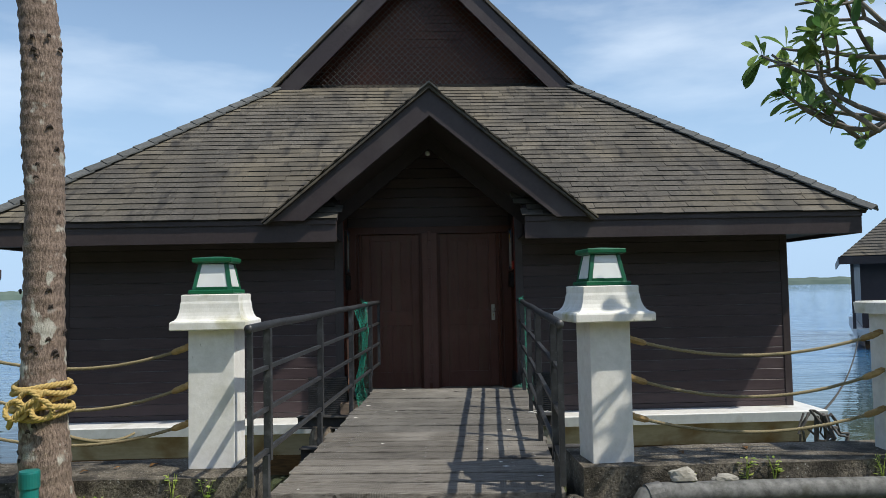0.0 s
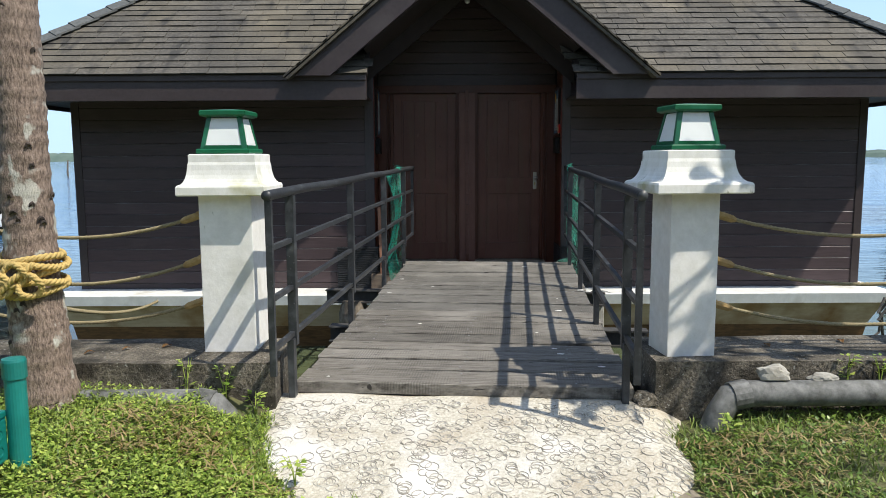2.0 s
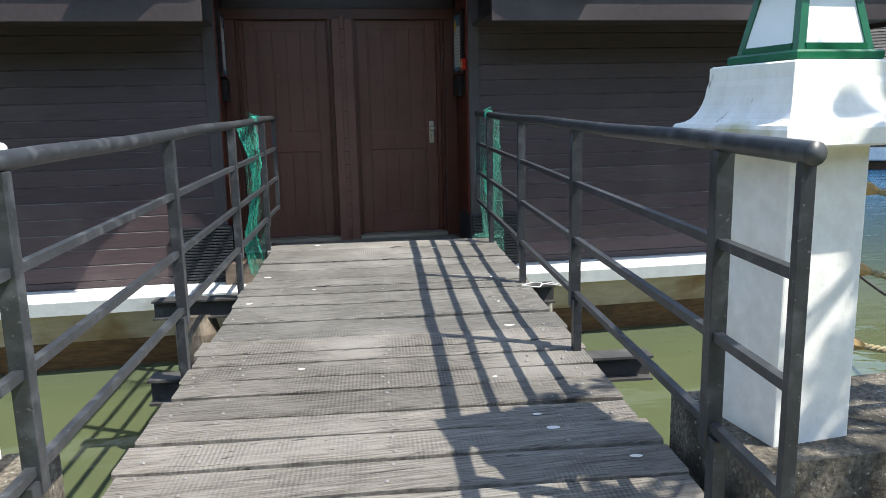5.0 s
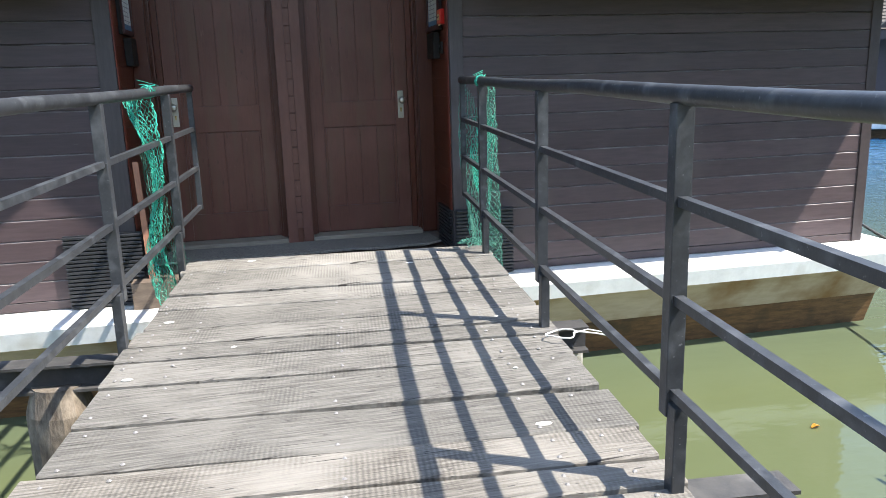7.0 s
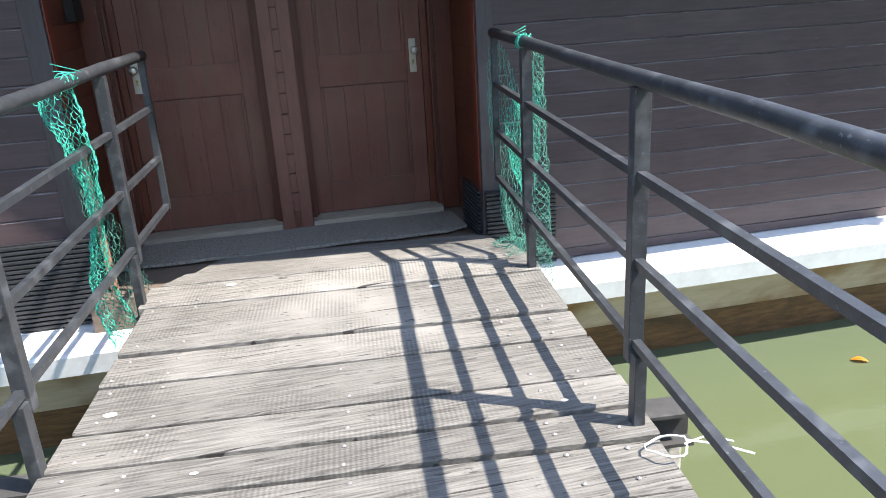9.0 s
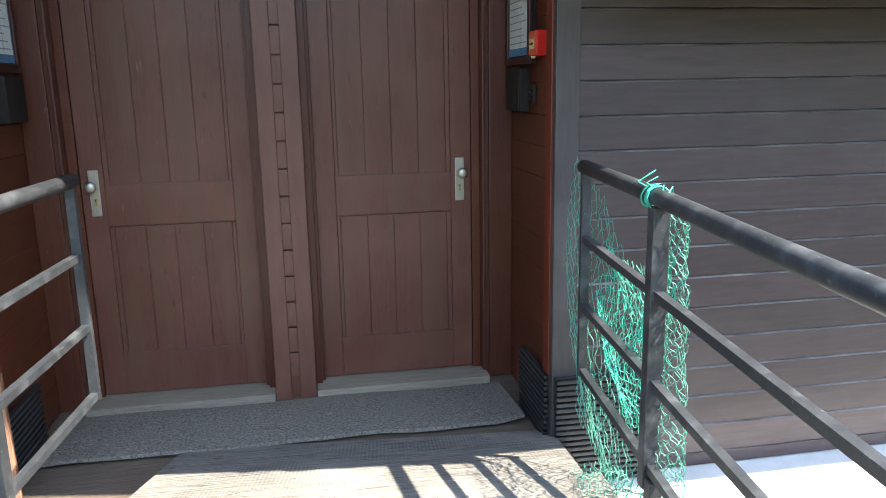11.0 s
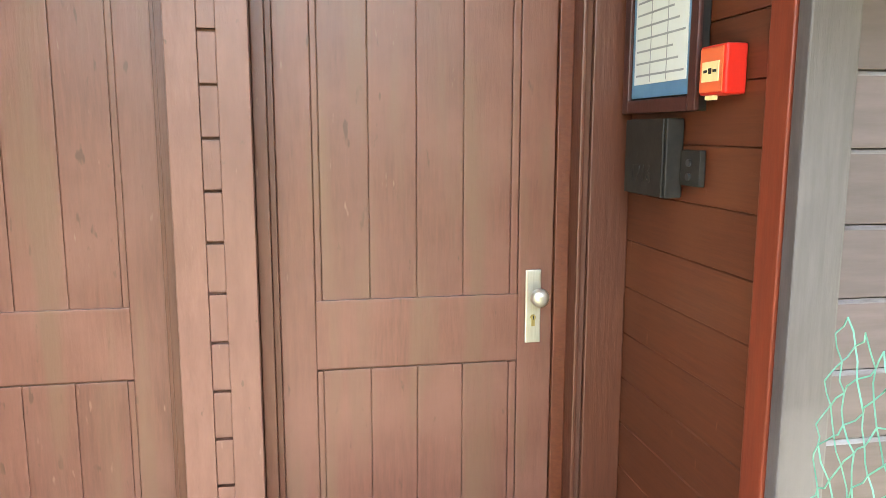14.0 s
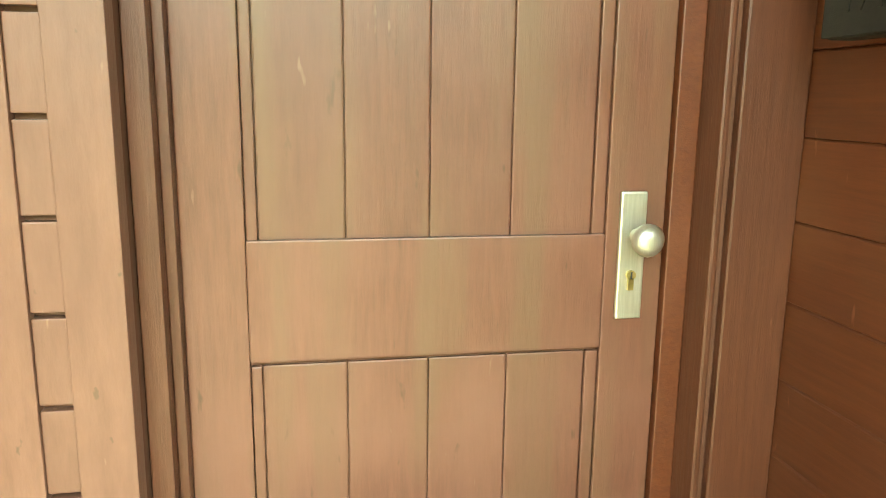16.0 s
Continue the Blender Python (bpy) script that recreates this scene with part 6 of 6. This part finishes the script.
line_thing("mooring_rope", "pale mooring rope from the hull to the palm", sag((-3.6, -1.28, -0.26), (-2.42, -6.05, 0.66), 0.10), 0.014, GROPE)
line_thing("mooring_rope", "dark mooring rope from the hull toward the quay", sag((4.75, -1.30, -0.28), (3.2, -5.5, 0.20), 0.25), 0.014, DARKROPE)
line_thing("mooring_rope", "dark mooring rope to the neighbouring cottage", sag((4.84, -1.2, -0.24), (14.9, 14.8, -0.4), 0.35), 0.016, DARKROPE, 0.3)
for cx, cy, cz, nm in ((3.55, -3.6, -0.45, "tangle of dark rope and roots hanging over the water"), (-3.5, -4.2, WATER_Z, "tangle of old rope hanging over the water")):
    t = thing("rope_tangle", nm, "rope", (cx, cy, cz))
    rng = random.Random(int(cx * 10))
    bm = bmesh.new()
    for k in range(9):
        pts, p = [], Vector((rng.uniform(-0.15, 0.15), rng.uniform(-0.1, 0.1), 0.62))
        for i in range(8):
            pts.append(p.copy())
            p += Vector((rng.uniform(-0.09, 0.09), rng.uniform(-0.06, 0.06), rng.uniform(-0.14, 0.03)))
        tube(bm, pts, rng.uniform(0.008, 0.018), 6)
    tube(bm, [(-0.08, 0, -0.9), (-0.06, 0, 0.2), (-0.03, 0.02, 0.6)], 0.022, 7)
    tube(bm, [(0.12, 0.05, -0.9), (0.08, 0.03, 0.2), (0.02, 0.0, 0.62)], 0.018, 7)
    part("tangle", bm, DARKROPE, t)

stake = thing("water_stake", "thin weathered stake standing far out in the lagoon", "post", (-52.3, 94.1, WATER_Z))
part("pole", tube(bmesh.new(), [(0, 0, -0.5), (0.02, 0, 0.9), (0.14, 0, 2.2)], [0.14, 0.13, 0.10], 9), PILE, stake)

# ---- frangipani ----
fr = thing("frangipani_tree", "frangipani tree with bare grey branches and long green leaves", "tree", (4.55, -6.75, 0.0))
O = Vector((4.55, -6.75, 0.0))
part("trunk", tube(bmesh.new(), [(0, 0, -0.15), (0.03, 0.02, 0.5), (-0.03, 0.1, 1.1), (-0.30, 0.15, 1.6), (-0.85, 0.22, 2.05), (-1.45, 0.27, 2.32)], [0.12, 0.10, 0.09, 0.08, 0.07, 0.06], 12), FRANGIWOOD, fr, "", True)
rng = random.Random(77)
tips = []


def limb(limbs, p, d, length, r, depth):
    pts = [p.copy()]
    for i in range(5):
        d = (d + Vector((rng.uniform(-0.16, 0.16), rng.uniform(-0.16, 0.16), rng.uniform(-0.12, 0.14)))).normalized()
        # branches turn upward and away from the footbridge
        if p.z < (2.5 if p.x < -2.2 else 2.25) and p.x < -1.4:
            d.z = abs(d.z) + 0.2
        if p.x < -2.85:
            d.x = abs(d.x) + 0.25
        d.normalize()
        p = p + d * length / 5
        pts.append(p.copy())
    tube(limbs, pts, [r * (1 - 0.07 * i) for i in range(6)], 7)
    if depth == 0:
        tips.append((p, d))
        return
    for k in range(3 if depth > 1 else 2):
        a = rng.uniform(0, 6.28)
        side = d.orthogonal().normalized()
        side.rotate(Matrix.Rotation(a, 3, d))
        limb(limbs, p, (d + side * 0.75 + lean).normalized(), length * rng.uniform(0.6, 0.85), r * 0.66, depth - 1)
    if rng.random() < 0.6:
        tips.append((pts[3], (d + Vector((0, 0, -0.5))).normalized()))


start, fork = Vector((-1.45, 0.27, 2.32)), Vector((-0.03, 0.1, 1.1))
# the four fork limbs are out of view, added to shade lawn and pipe
for p, way, ln, lean in ((start, (-0.95, 0.10, 0.02), 0.62, (-0.15, 0.05, 0.08)), (start, (-0.80, 0.30, 0.35), 0.58, (-0.15, -0.05, 0.08)), (start, (-0.85, -0.25, 0.30), 0.60, (-0.1, 0.1, 0.08)), (start, (-0.60, 0.1, 0.75), 0.60, (-0.2, 0.0, 0.0)),
                         (start, (-0.55, 0.40, 0.10), 0.52, (-0.15, -0.1, 0.05)), (start, (-0.30, 0.10, 0.85), 0.55, (-0.1, 0.0, 0.05)),
                         (fork, (0.1, -0.45, 0.95), 1.5, (-0.1, -0.25, 0.1)), (fork, (-0.35, -0.60, 0.9), 1.5, (-0.1, -0.2, 0.1)), (fork, (0.5, -0.3, 0.9), 1.4, (0.2, -0.1, 0.1)), (fork, (0.55, 0.3, 0.8), 1.4, (0.2, 0.1, 0.1))):
    lean, one = Vector(lean), bmesh.new()
    limb(one, p, Vector(way).normalized(), ln, 0.026 if ln < 0.9 else 0.040, 2)
    part("limb", one, FRANGIWOOD, fr, "", True)
verts, faces = [], []
for p, d in tips:
    # tips on the sun's line to the east pillar stay bare, to keep it unshaded
    reach = p + O - Vector((1.0, -5.77, 1.35))
    if (reach - SUN_WAY * reach.dot(SUN_WAY)).length < 0.16:
        continue
    for k in range(rng.randint(6, 9)):
        a = rng.uniform(0, 6.28)
        side = d.orthogonal().normalized()
        side.rotate(Matrix.Rotation(a, 3, d))
        w = (side + d * rng.uniform(0.1, 1.0) + Vector((0, 0, rng.uniform(-0.35, 0.35)))).normalized()
        s = rng.uniform(0.12, 0.21)
        wid = s * rng.uniform(0.14, 0.19)
        o = w.cross(Vector((rng.uniform(-0.5, 0.5), rng.uniform(-0.5, 0.5), 1))).normalized()
        nrm = o.cross(w)
        root = p + d * rng.uniform(-0.05, 0.02)
        i0 = len(verts)
        for f, ww, droop in ((0.0, 0.06, 0), (0.22, 0.35, 0.01), (0.52, 0.85, 0.0), (0.76, 1.0, -0.02), (0.93, 0.62, -0.035), (1.0, 0.06, -0.045)):
            c = root + w * s * f + Vector((0, 0, droop * s * 4))
            verts += [tuple(c - o * wid * ww + nrm * wid * ww * 0.25), tuple(c), tuple(c + o * wid * ww + nrm * wid * ww * 0.25)]
        for q in range(5):
            b = i0 + 3 * q
            faces += [(b, b + 1, b + 4, b + 3), (b + 1, b + 2, b + 5, b + 4)]
soup("crown", verts, faces, FRANGILEAF, fr, "long glossy green leaves in whorls", "")

# ---- pavers of the path, last ----
path = structure("pavement", boxed(-0.80, 0.80, -10.9, -6.70, -0.30, -0.135), DIRT, "dusty brick paved path leading to the ramp", "pavement")
for v in path.data.vertices:
    if v.co.z > -0.2:
        v.co.z = ground_height(v.co.x, v.co.y) - 0.004
brick = shared(boxed(-0.098, 0.098, -0.048, 0.048, -0.03, 0.0, bevel=0.006), "paver", PAVER)
rng = random.Random(13)
for j in range(40):
    y = -6.86 - 0.1 * j
    for i in range(7):
        x = -0.66 + 0.2 * i + (0.1 if j % 2 else 0.0)
        if x > 0.56:
            continue
        piece("paver", brick, path, pose(x, y, ground_height(x, y) + 0.004 + rng.uniform(-0.004, 0.004), rng.uniform(-1.5, 1.5), rng.uniform(-1.5, 1.5), rng.uniform(-1, 1)))
